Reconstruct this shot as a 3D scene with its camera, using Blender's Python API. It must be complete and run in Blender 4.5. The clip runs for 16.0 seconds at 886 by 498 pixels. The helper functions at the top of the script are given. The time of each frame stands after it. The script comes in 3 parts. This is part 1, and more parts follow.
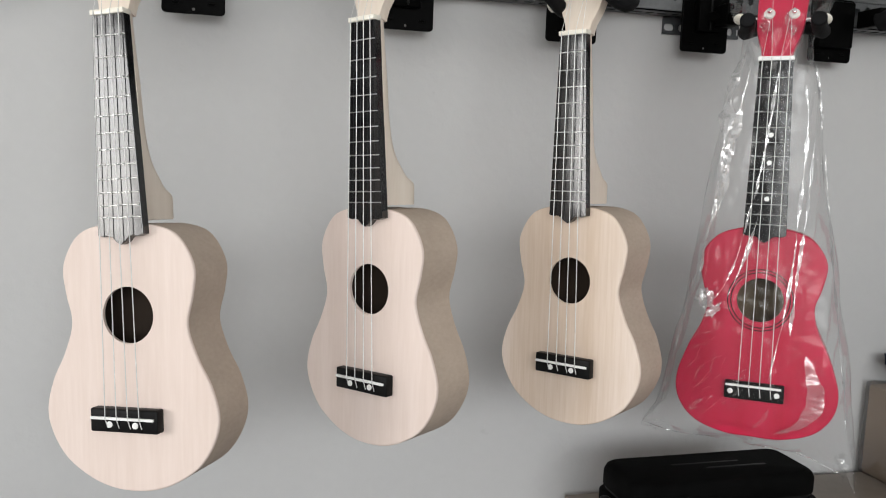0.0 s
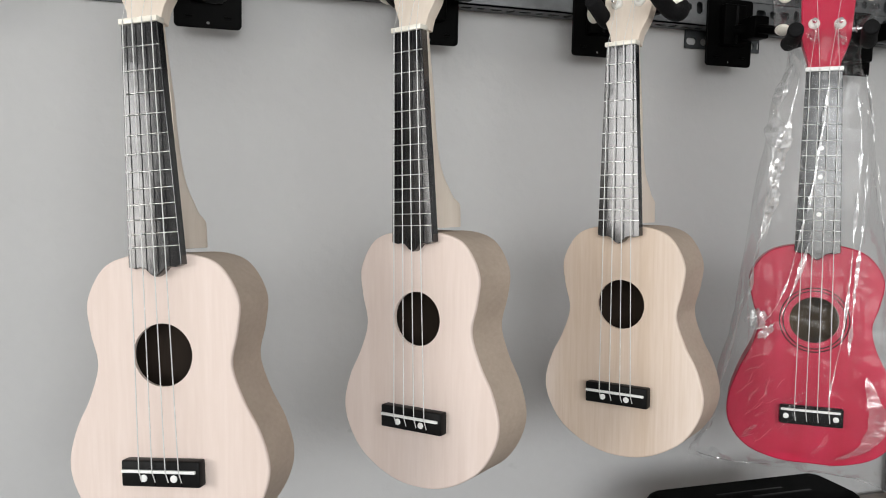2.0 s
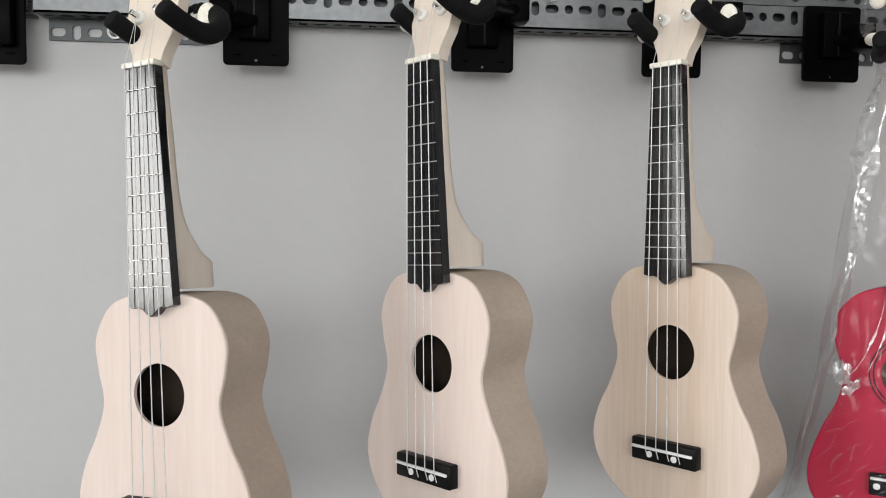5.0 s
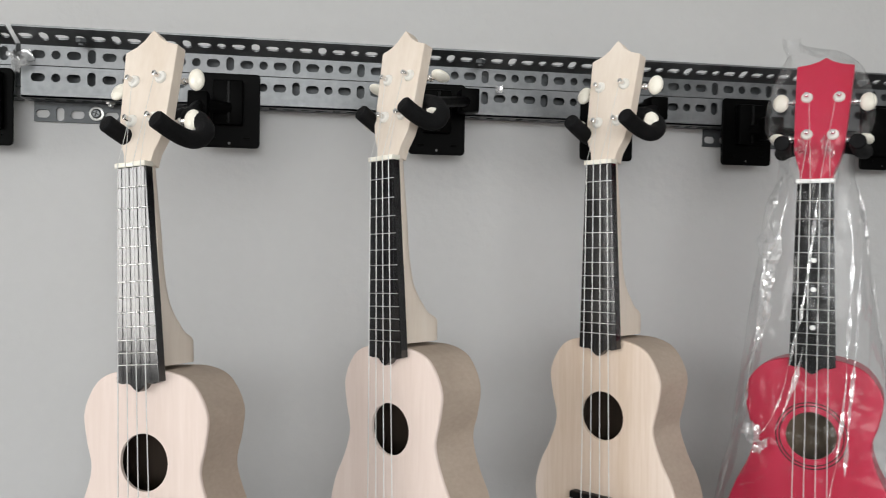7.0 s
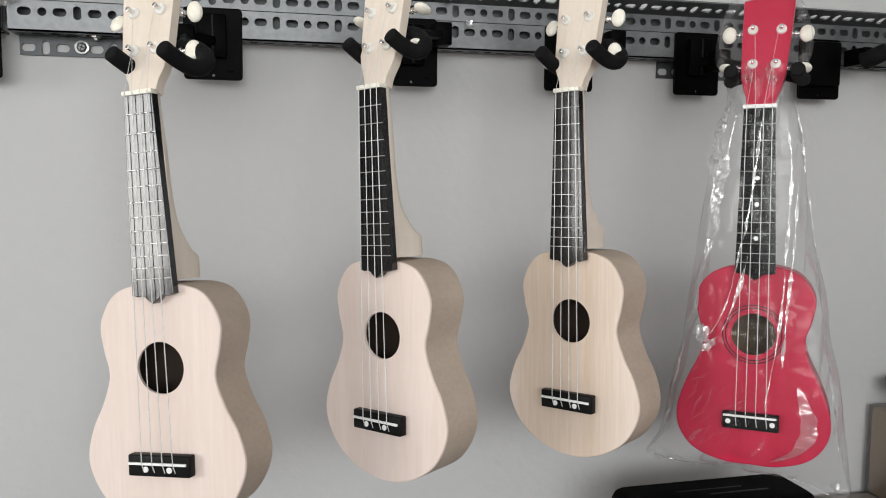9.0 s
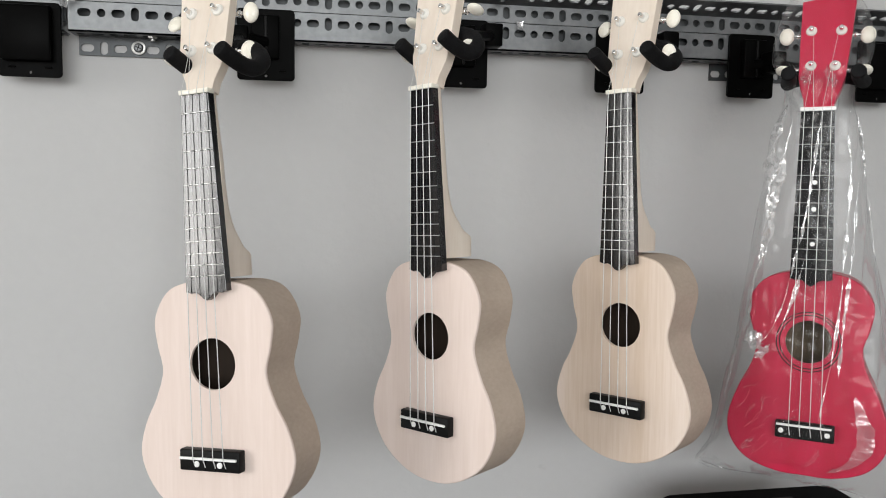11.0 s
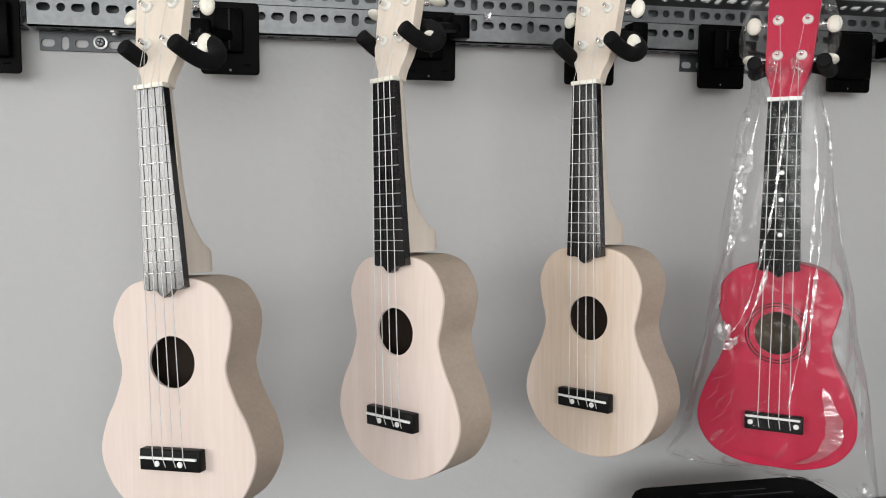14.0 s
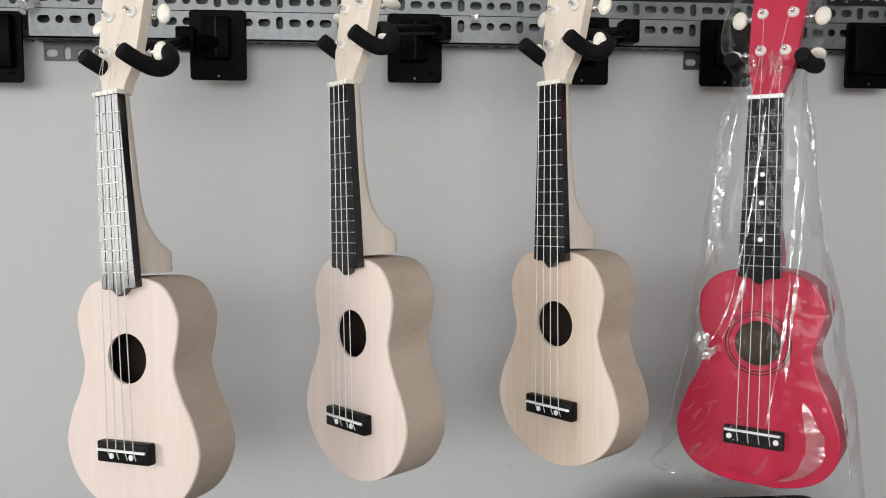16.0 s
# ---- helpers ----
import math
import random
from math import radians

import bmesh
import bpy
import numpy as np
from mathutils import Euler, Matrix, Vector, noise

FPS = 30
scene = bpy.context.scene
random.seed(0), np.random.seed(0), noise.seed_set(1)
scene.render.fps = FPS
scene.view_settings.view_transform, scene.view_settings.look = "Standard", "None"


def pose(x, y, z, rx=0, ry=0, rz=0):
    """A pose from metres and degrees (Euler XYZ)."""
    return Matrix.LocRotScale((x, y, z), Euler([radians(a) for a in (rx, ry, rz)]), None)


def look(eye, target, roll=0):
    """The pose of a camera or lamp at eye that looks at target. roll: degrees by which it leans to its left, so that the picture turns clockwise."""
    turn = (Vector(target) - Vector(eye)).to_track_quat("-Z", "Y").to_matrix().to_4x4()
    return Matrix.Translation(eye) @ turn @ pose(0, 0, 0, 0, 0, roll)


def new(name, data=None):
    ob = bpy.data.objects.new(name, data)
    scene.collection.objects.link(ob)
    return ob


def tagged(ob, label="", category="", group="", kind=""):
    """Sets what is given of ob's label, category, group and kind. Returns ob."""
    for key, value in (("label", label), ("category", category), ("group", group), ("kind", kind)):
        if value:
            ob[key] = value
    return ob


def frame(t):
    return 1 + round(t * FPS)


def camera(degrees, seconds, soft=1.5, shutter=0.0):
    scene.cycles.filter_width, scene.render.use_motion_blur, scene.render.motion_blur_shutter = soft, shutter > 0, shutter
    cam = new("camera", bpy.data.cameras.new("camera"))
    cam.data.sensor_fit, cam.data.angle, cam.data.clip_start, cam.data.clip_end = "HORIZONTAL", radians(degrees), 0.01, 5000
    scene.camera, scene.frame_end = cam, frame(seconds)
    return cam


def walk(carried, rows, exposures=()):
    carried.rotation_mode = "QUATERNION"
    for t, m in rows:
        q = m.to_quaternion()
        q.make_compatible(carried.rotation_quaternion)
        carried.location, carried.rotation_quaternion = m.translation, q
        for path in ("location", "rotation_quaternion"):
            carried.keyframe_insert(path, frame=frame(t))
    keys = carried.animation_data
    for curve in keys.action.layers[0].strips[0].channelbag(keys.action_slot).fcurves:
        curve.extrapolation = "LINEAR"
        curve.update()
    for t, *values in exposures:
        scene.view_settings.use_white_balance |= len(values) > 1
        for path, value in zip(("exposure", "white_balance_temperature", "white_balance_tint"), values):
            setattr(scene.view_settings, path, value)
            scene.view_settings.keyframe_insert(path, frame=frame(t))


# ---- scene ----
cam = camera(56.8, 16.0, soft=1.0, shutter=0.2)
PATH = [
    (0, (-0.0030, -0.0060, 1.3550), (0.5190, 1.9100, 1.1170), 2.1),
    (0.2, (-0.0220, 0.0190, 1.3475), (0.5420, 1.9220, 1.0890), 2.2),
    (0.5, (-0.0320, 0.0250, 1.3490), (0.5460, 1.9260, 1.1190), 2.2),
    (0.7, (-0.0480, 0.0340, 1.3460), (0.5810, 1.9230, 1.1500), 2.2),
    (1, (-0.0530, 0.0370, 1.3470), (0.6130, 1.9150, 1.1710), 2.3),
    (1.2, (-0.0650, 0.0490, 1.3440), (0.6180, 1.9230, 1.1780), 2.3),
    (1.5, (-0.0740, 0.0560, 1.3470), (0.5840, 1.9370, 1.1780), 2.1),
    (1.7, (-0.0820, 0.0640, 1.3455), (0.5680, 1.9490, 1.1830), 1.8),
    (2, (-0.0730, 0.0720, 1.3470), (0.5540, 1.9630, 1.1710), 1.2),
    (2.5, (-0.0380, 0.0780, 1.3510), (0.5550, 1.9790, 1.1650), 0.8),
    (2.7, (-0.0250, 0.0820, 1.3500), (0.5490, 1.9920, 1.1810), 0.6),
    (3, (0.0010, 0.0800, 1.3570), (0.4610, 2.0190, 1.1840), 0.4),
    (3.5, (0.0330, 0.0800, 1.3600), (0.4130, 2.0360, 1.1930), 0.3),
    (3.7, (0.0430, 0.0780, 1.3610), (0.4010, 2.0390, 1.1940), 0.3),
    (5.8, (0.0870, 0.0880, 1.3630), (0.2840, 2.0750, 1.2480), 0.8),
    (6, (0.0940, 0.0800, 1.3790), (0.3000, 2.0650, 1.2470), 0.8),
    (6.5, (0.0820, 0.0500, 1.4090), (0.3250, 2.0330, 1.3140), 0.8),
    (6.7, (0.0630, 0.0360, 1.4150), (0.3330, 2.0160, 1.3360), 0.9),
    (7, (0.0490, 0.0020, 1.4130), (0.3930, 1.9710, 1.3560), 1.1),
    (7.2, (0.0350, -0.0160, 1.4130), (0.4860, 1.9310, 1.3440), 1.4),
    (7.5, (0.0270, -0.0360, 1.4050), (0.5430, 1.8950, 1.3230), 1.7),
    (8, (0.0110, -0.0540, 1.3990), (0.5490, 1.8670, 1.2540), 1.8),
    (8.5, (0.0040, -0.0610, 1.3940), (0.5260, 1.8610, 1.2170), 1.2),
    (9, (-0.0050, -0.0620, 1.3910), (0.4720, 1.8700, 1.2000), 0.4),
    (9.5, (-0.0110, -0.0610, 1.3890), (0.4210, 1.8820, 1.2010), 0.3),
    (10, (-0.0150, -0.0600, 1.3900), (0.3740, 1.8930, 1.2010), 0.4),
    (12.5, (-0.0120, -0.0520, 1.3850), (0.3790, 1.9020, 1.2080), 1.3),
    (13, (-0.0030, -0.0500, 1.3850), (0.3900, 1.9020, 1.2010), 1.0),
    (13.5, (0.0030, -0.0500, 1.3850), (0.3980, 1.9010, 1.1900), 0.2),
    (14, (0.0140, -0.0550, 1.3870), (0.4190, 1.8940, 1.1910), 0.4),
    (14.5, (0.0370, -0.0780, 1.3990), (0.4970, 1.8580, 1.2000), -0.4),
    (15, (0.0920, -0.0730, 1.3910), (0.4350, 1.8880, 1.1980), -0.5),
    (15.5, (0.1350, -0.0680, 1.3910), (0.3820, 1.9060, 1.1860), 0.0),
    (16, (0.1590, -0.0720, 1.3890), (0.3280, 1.9120, 1.1950), 0.2),
]
walk(cam, [(t, look(eye, target, roll)) for t, eye, target, roll in PATH])

# ---- light: daylight from a wide shopfront opening in the side wall ----
world = bpy.data.worlds.new("sky")
scene.world = world
world.use_nodes = True
wn = world.node_tree.nodes
sky = wn.new("ShaderNodeTexSky")
sky.sky_type = "NISHITA"
sky.sun_disc = False
sky.sun_elevation, sky.sun_rotation = radians(40), radians(200)
wn["Background"].inputs[1].default_value = 0.1
world.node_tree.links.new(sky.outputs[0], wn["Background"].inputs[0])
sun = new("sun", bpy.data.lights.new("sun", "SUN"))
sun.data.energy, sun.data.angle, sun.data.color = 1.0, radians(10), (1, 0.96, 0.9)
sun.matrix_world = look((4, -6, 8), (0, 0, 0))


def window_lamp(name, at, target, w, h, power, color):
    lamp = new(name, bpy.data.lights.new(name, "AREA"))
    lamp.data.shape, lamp.data.size, lamp.data.size_y = "RECTANGLE", w, h
    lamp.data.energy, lamp.data.color = power, color
    lamp.matrix_world = look(at, target)


window_lamp("daylight_side", (-4.22, -0.72, 1.74), (2, -0.72, 1.74), 1.9, 1.36, 97, (1.0, 0.975, 0.955))
window_lamp("daylight_front", (-0.8, -3.98, 2.10), (-0.8, 2, 2.10), 4.2, 1.3, 156, (0.968, 0.98, 0.982))


# ---- materials ----
def surface(name, c1, c2, scale=6.0, rough=0.6, metal=0.0, bump=0.0, stretch=(1, 1, 1), fine=60.0, fine_mix=0.25, vary=0.0, spread=0.0, spec=0.5):
    """Two noises, a broad and a fine one, mix two colours, vary the gloss and raise a fine relief."""
    m = bpy.data.materials.new(name)
    m.use_nodes = True
    nt = m.node_tree
    N, L = nt.nodes, nt.links
    b = N["Principled BSDF"]
    tc, mp, info = N.new("ShaderNodeTexCoord"), N.new("ShaderNodeMapping"), N.new("ShaderNodeObjectInfo")
    mp.inputs["Scale"].default_value = stretch
    shift = N.new("ShaderNodeVectorMath")
    shift.operation = "SCALE"
    shift.inputs[0].default_value = (7.1, 3.3, 9.7)
    L.new(info.outputs["Random"], shift.inputs["Scale"])
    L.new(shift.outputs[0], mp.inputs["Location"])
    L.new(tc.outputs["Object"], mp.inputs["Vector"])
    n1, n2 = N.new("ShaderNodeTexNoise"), N.new("ShaderNodeTexNoise")
    for n, s, d in ((n1, scale, 4), (n2, fine, 6)):
        n.inputs["Scale"].default_value, n.inputs["Detail"].default_value = s, d
        L.new(mp.outputs[0], n.inputs["Vector"])
    mix = N.new("ShaderNodeMix")
    mix.inputs["Factor"].default_value = fine_mix
    L.new(n1.outputs["Fac"], mix.inputs["A"])
    L.new(n2.outputs["Fac"], mix.inputs["B"])
    ramp = N.new("ShaderNodeValToRGB")
    ramp.color_ramp.elements[0].position, ramp.color_ramp.elements[1].position = 0.32 - spread, 0.68 + spread
    ramp.color_ramp.elements[0].color, ramp.color_ramp.elements[1].color = (*c1, 1), (*c2, 1)
    L.new(mix.outputs["Result"], ramp.inputs["Fac"])
    L.new(ramp.outputs["Color"], b.inputs["Base Color"])
    rr = N.new("ShaderNodeMapRange")
    rr.inputs["To Min"].default_value, rr.inputs["To Max"].default_value = max(rough - 0.08 - vary, 0.02), rough + 0.08 + vary
    L.new(n1.outputs["Fac"], rr.inputs["Value"])
    L.new(rr.outputs[0], b.inputs["Roughness"])
    b.inputs["Metallic"].default_value = metal
    b.inputs["Specular IOR Level"].default_value = spec
    if bump:
        bp = N.new("ShaderNodeBump")
        bp.inputs["Strength"].default_value, bp.inputs["Distance"].default_value = bump, 0.002
        L.new(n2.outputs["Fac"], bp.inputs["Height"])
        L.new(bp.outputs[0], b.inputs["Normal"])
    return m


def add_flecks(m, scale, level, dark):
    """Sparse small scuffs on a painted surface."""
    nt = m.node_tree
    N, L = nt.nodes, nt.links
    b = N["Principled BSDF"]
    src = b.inputs["Base Color"].links[0].from_socket
    n = N.new("ShaderNodeTexNoise")
    n.inputs["Scale"].default_value, n.inputs["Detail"].default_value = scale, 3
    tc = N.new("ShaderNodeTexCoord")
    L.new(tc.outputs["Object"], n.inputs["Vector"])
    r = N.new("ShaderNodeMapRange")
    r.inputs["From Min"].default_value, r.inputs["From Max"].default_value = level, level + 0.03
    L.new(n.outputs["Fac"], r.inputs["Value"])
    mx = N.new("ShaderNodeMix")
    mx.data_type = "RGBA"
    mx.inputs["B"].default_value = (*dark, 1)
    sc = N.new("ShaderNodeMath")
    sc.operation = "MULTIPLY"
    sc.inputs[1].default_value = 0.35
    L.new(r.outputs[0], sc.inputs[0])
    L.new(sc.outputs[0], mx.inputs["Factor"])
    L.new(src, mx.inputs["A"])
    L.new(mx.outputs["Result"], b.inputs["Base Color"])


WALL = surface("grey_wall_paint", (0.462, 0.461, 0.460), (0.503, 0.501, 0.498), 2.5, 0.62, bump=0.40, fine=75, fine_mix=0.2)
add_flecks(WALL, 17, 0.735, (0.30, 0.30, 0.29))
FLOOR = surface("floor_tile", (0.10, 0.095, 0.09), (0.15, 0.145, 0.135), 3, 0.45)
CEIL = surface("ceiling_paint", (0.68, 0.68, 0.66), (0.76, 0.76, 0.74), 2, 0.85)
WOOD = surface("bare_basswood", (0.660, 0.540, 0.478), (0.740, 0.625, 0.568), 9, 0.55, bump=0.06, stretch=(5, 5, 0.35), fine=75, fine_mix=0.35, spec=0.35)
STREAK = surface("streaked_basswood", (0.57, 0.44, 0.33), (0.740, 0.630, 0.555), 2.8, 0.55, bump=0.06, stretch=(6, 6, 0.30), fine=70, fine_mix=0.28, spec=0.35)
# tan plywood, darkened in colour because the sides are turned from the light
SIDE_SHADED = surface("bare_plywood_side_shaded", (0.41, 0.330, 0.265), (0.50, 0.410, 0.335), 14, 0.7, bump=0.1, stretch=(1, 1, 2.0), fine=160, fine_mix=0.4, spec=0.25)
NECKW = surface("pale_neck_wood", (0.66, 0.565, 0.475), (0.76, 0.68, 0.595), 10, 0.6, bump=0.06, stretch=(4, 4, 0.4), fine=90, spec=0.3)
RED = surface("red_gloss_lacquer", (0.42, 0.005, 0.036), (0.51, 0.010, 0.055), 12, 0.34, bump=0.02, stretch=(3, 3, 0.5), fine=90)
# near-black brown: the shade inside the soundholes is put into this colour
HOLE_SHADE = surface("soundhole_shade", (0.022, 0.013, 0.008), (0.04, 0.025, 0.015), 12, 0.8, stretch=(3, 3, 0.5))
RAW = surface("raw_plywood_inside", (0.11, 0.078, 0.045), (0.18, 0.13, 0.078), 12, 0.8, stretch=(3, 3, 0.5))
FRETB = surface("black_plastic_fretboard", (0.005, 0.005, 0.006), (0.010, 0.010, 0.011), 40, 0.15, bump=0.10, fine=34, vary=0.04, spec=0.65)
BLACK = surface("black_bridge_plastic", (0.004, 0.004, 0.004), (0.008, 0.008, 0.008), 60, 0.42, bump=0.08, fine=300, spec=0.12)
IVORY = surface("ivory_plastic", (0.78, 0.74, 0.64), (0.85, 0.82, 0.73), 60, 0.28)
WHITE = surface("white_plastic", (0.80, 0.80, 0.78), (0.86, 0.86, 0.84), 60, 0.3)
COLLAR = surface("milky_collar", (0.74, 0.72, 0.66), (0.82, 0.80, 0.76), 60, 0.25)
CHROME = surface("chrome", (0.72, 0.72, 0.72), (0.82, 0.82, 0.82), 80, 0.18, metal=1)
FRETM = surface("nickel_fret", (0.42, 0.42, 0.41), (0.55, 0.55, 0.53), 120, 0.32, metal=1)
NYLON = surface("nylon_string", (0.58, 0.58, 0.57), (0.68, 0.68, 0.66), 200, 0.25)
STEEL = surface("dull_galvanised_steel", (0.10, 0.105, 0.108), (0.21, 0.215, 0.22), 14, 0.47, metal=0.85, bump=0.05, fine=120, vary=0.1)
DARKST = surface("dark_painted_steel", (0.045, 0.05, 0.053), (0.085, 0.09, 0.095), 20, 0.5, metal=0.4, bump=0.05, fine=150)
ZINC = surface("bright_zinc", (0.36, 0.36, 0.35), (0.50, 0.50, 0.48), 90, 0.38, metal=1)
PLATE = surface("black_enamelled_steel", (0.0015, 0.0015, 0.0015), (0.003, 0.003, 0.003), 30, 0.42, bump=0.05, fine=200, vary=0.08, spec=0.025)
FOAM = surface("black_foam_rubber", (0.005, 0.005, 0.005), (0.011, 0.011, 0.012), 50, 0.70, bump=0.3, fine=500, spec=0.08)
CASEM = surface("black_case_cloth", (0.0015, 0.0015, 0.0015), (0.0035, 0.0035, 0.0035), 40, 0.75, bump=0.3, fine=700, spec=0.04)
CARD = surface("brown_cardboard", (0.26, 0.185, 0.125), (0.36, 0.265, 0.185), 8, 0.6, bump=0.1, fine=120, stretch=(1, 1, 0.3))
NAVY = surface("navy_cloth", (0.004, 0.008, 0.018), (0.009, 0.016, 0.032), 30, 0.8, bump=0.4, fine=400)
TABLE = surface("worn_table_laminate", (0.15, 0.12, 0.095), (0.24, 0.20, 0.165), 6, 0.4, bump=0.05)
# for unseen walls, kept dark to cut bounce light and darken reflections
DARKWALL = surface("unseen_dark_wall", (0.05, 0.045, 0.04), (0.08, 0.07, 0.06), 3, 0.6, bump=0.1)
INK = surface("dark_print", (0.015, 0.006, 0.006), (0.03, 0.012, 0.012), 60, 0.7)


def film_material(name, milk, low, high, rough, crinkle):
    """Clear film: mostly see-through, a thin gloss that grows at grazing angles, crinkled in patches."""
    m = bpy.data.materials.new(name)
    m.use_nodes = True
    nt = m.node_tree
    N, L = nt.nodes, nt.links
    N.remove(N["Principled BSDF"])
    clear, shine, haze = N.new("ShaderNodeBsdfTransparent"), N.new("ShaderNodeBsdfGlossy"), N.new("ShaderNodeBsdfDiffuse")
    clear.inputs[0].default_value = (0.985, 0.985, 0.985, 1)
    shine.inputs["Roughness"].default_value = rough
    haze.inputs[0].default_value = (0.85, 0.85, 0.86, 1)
    lw, tc = N.new("ShaderNodeLayerWeight"), N.new("ShaderNodeTexCoord")
    lw.inputs["Blend"].default_value = 0.3
    warp, cell, wave, patch = N.new("ShaderNodeTexNoise"), N.new("ShaderNodeTexVoronoi"), N.new("ShaderNodeTexNoise"), N.new("ShaderNodeTexNoise")
    for n, sc, d in ((warp, 30, 2), (wave, 26, 3), (patch, 17, 2)):
        n.inputs["Scale"].default_value, n.inputs["Detail"].default_value = sc, d
        L.new(tc.outputs["Object"], n.inputs["Vector"])
    bend = N.new("ShaderNodeVectorMath")
    bend.operation = "MULTIPLY_ADD"
    bend.inputs[1].default_value = (0.03, 0.03, 0.03)
    L.new(warp.outputs["Color"], bend.inputs[0])
    L.new(tc.outputs["Object"], bend.inputs[2])
    cell.inputs["Scale"].default_value = 62
    L.new(bend.outputs[0], cell.inputs["Vector"])
    mask = N.new("ShaderNodeMapRange")
    mask.inputs["From Min"].default_value, mask.inputs["From Max"].default_value = 0.44, 0.62
    L.new(patch.outputs["Fac"], mask.inputs["Value"])
    fine = N.new("ShaderNodeMath")
    fine.operation = "MULTIPLY"
    L.new(cell.outputs["Distance"], fine.inputs[0])
    L.new(mask.outputs[0], fine.inputs[1])
    both = N.new("ShaderNodeMath")
    both.operation = "MULTIPLY_ADD"
    both.inputs[1].default_value = 1.6
    L.new(wave.outputs["Fac"], both.inputs[0])
    L.new(fine.outputs[0], both.inputs[2])
    bp = N.new("ShaderNodeBump")
    bp.inputs["Strength"].default_value, bp.inputs["Distance"].default_value = crinkle, 0.008
    L.new(both.outputs[0], bp.inputs["Height"])
    for k in (shine.inputs["Normal"], lw.inputs["Normal"]):
        L.new(bp.outputs[0], k)
    thin = N.new("ShaderNodeMapRange")
    thin.inputs["To Min"].default_value, thin.inputs["To Max"].default_value = low, high
    L.new(lw.outputs["Fresnel"], thin.inputs["Value"])
    m1, m2 = N.new("ShaderNodeMixShader"), N.new("ShaderNodeMixShader")
    m1.inputs[0].default_value = milk
    L.new(clear.outputs[0], m1.inputs[1])
    L.new(haze.outputs[0], m1.inputs[2])
    L.new(thin.outputs[0], m2.inputs[0])
    L.new(m1.outputs[0], m2.inputs[1])
    L.new(shine.outputs[0], m2.inputs[2])
    L.new(m2.outputs[0], N["Material Output"].inputs[0])
    return m


FILM = film_material("clear_plastic_film", 0.008, 0.009, 0.24, 0.18, 0.20)
PINCH = film_material("pinched_plastic_film", 0.03, 0.09, 0.5, 0.20, 0.35)
# milky and glossy, to paint the window's highlight on the tight film
SHEEN = film_material("film_highlight", 0.10, 0.17, 0.6, 0.28, 0.40)
# doubled film; its milky white also paints in the glints on the creases
FOLD = film_material("plastic_fold_with_glint", 0.30, 0.36, 0.75, 0.25, 0.3)


# ---- mesh helpers ----
def part(name, bm, material, parent=None, label="", sharp=35, m=None):
    bmesh.ops.recalc_face_normals(bm, faces=bm.faces)
    lim = radians(sharp)
    for e in bm.edges:
        e.smooth = len(e.link_faces) == 2 and e.calc_face_angle(0) < lim
    for f in bm.faces:
        f.smooth = True
    me = bpy.data.meshes.new(name)
    bm.to_mesh(me)
    bm.free()
    me.materials.append(material)
    ob = new(name, me)
    if parent:
        ob.parent = parent
    if m is not None:
        ob.matrix_basis = m
    if label:
        ob["label"] = label
    return ob


def thing(name, m, label, category, group=""):
    ob = new(name)
    ob.matrix_basis = m
    ob.empty_display_size = 0.02
    return tagged(ob, label, category, group)


def box(x0, x1, y0, y1, z0, z1, bevel=0.0, seg=2, bm=None):
    b = bmesh.new()
    bmesh.ops.create_cube(b, size=1, matrix=Matrix.Translation(((x0 + x1) / 2, (y0 + y1) / 2, (z0 + z1) / 2)) @ Matrix.Diagonal((x1 - x0, y1 - y0, z1 - z0, 1)))
    if bevel:
        bmesh.ops.bevel(b, geom=b.edges[:], offset=bevel, segments=seg, affect="EDGES", profile=0.5)
    return merge(bm, b)


def merge(bm, b):
    if bm is None:
        return b
    me = bpy.data.meshes.new("tmp")
    b.to_mesh(me)
    b.free()
    bm.from_mesh(me)
    bpy.data.meshes.remove(me)
    return bm


def cyl(p, q, r0, r1=None, n=16, bevel=0.0, bm=None):
    p, q = Vector(p), Vector(q)
    b = bmesh.new()
    bmesh.ops.create_cone(b, cap_ends=True, segments=n, radius1=r0, radius2=r0 if r1 is None else r1, depth=(q - p).length)
    if bevel:
        bmesh.ops.bevel(b, geom=[e for e in b.edges if abs(e.verts[0].co.z - e.verts[1].co.z) < 1e-6], offset=bevel, segments=2, affect="EDGES", profile=0.5)
    b.transform(Matrix.Translation((p + q) / 2) @ (q - p).to_track_quat("Z", "Y").to_matrix().to_4x4())
    return merge(bm, b)


def spline(pts, per=6, closed=False):
    """Catmull-Rom through the points."""
    pts = [Vector(p) for p in pts]
    n = len(pts)
    out = []
    for i in range(n if closed else n - 1):
        if closed:
            a, b, c, d = (pts[(i + k) % n] for k in (-1, 0, 1, 2))
        else:
            a, b, c, d = pts[max(i - 1, 0)], pts[i], pts[i + 1], pts[min(i + 2, n - 1)]
        for k in range(per):
            t = k / per
            out.append(0.5 * (2 * b + (c - a) * t + (2 * a - 5 * b + 4 * c - d) * t * t + (3 * b - a - 3 * c + d) * t ** 3))
    if not closed:
        out.append(pts[-1])
    return out


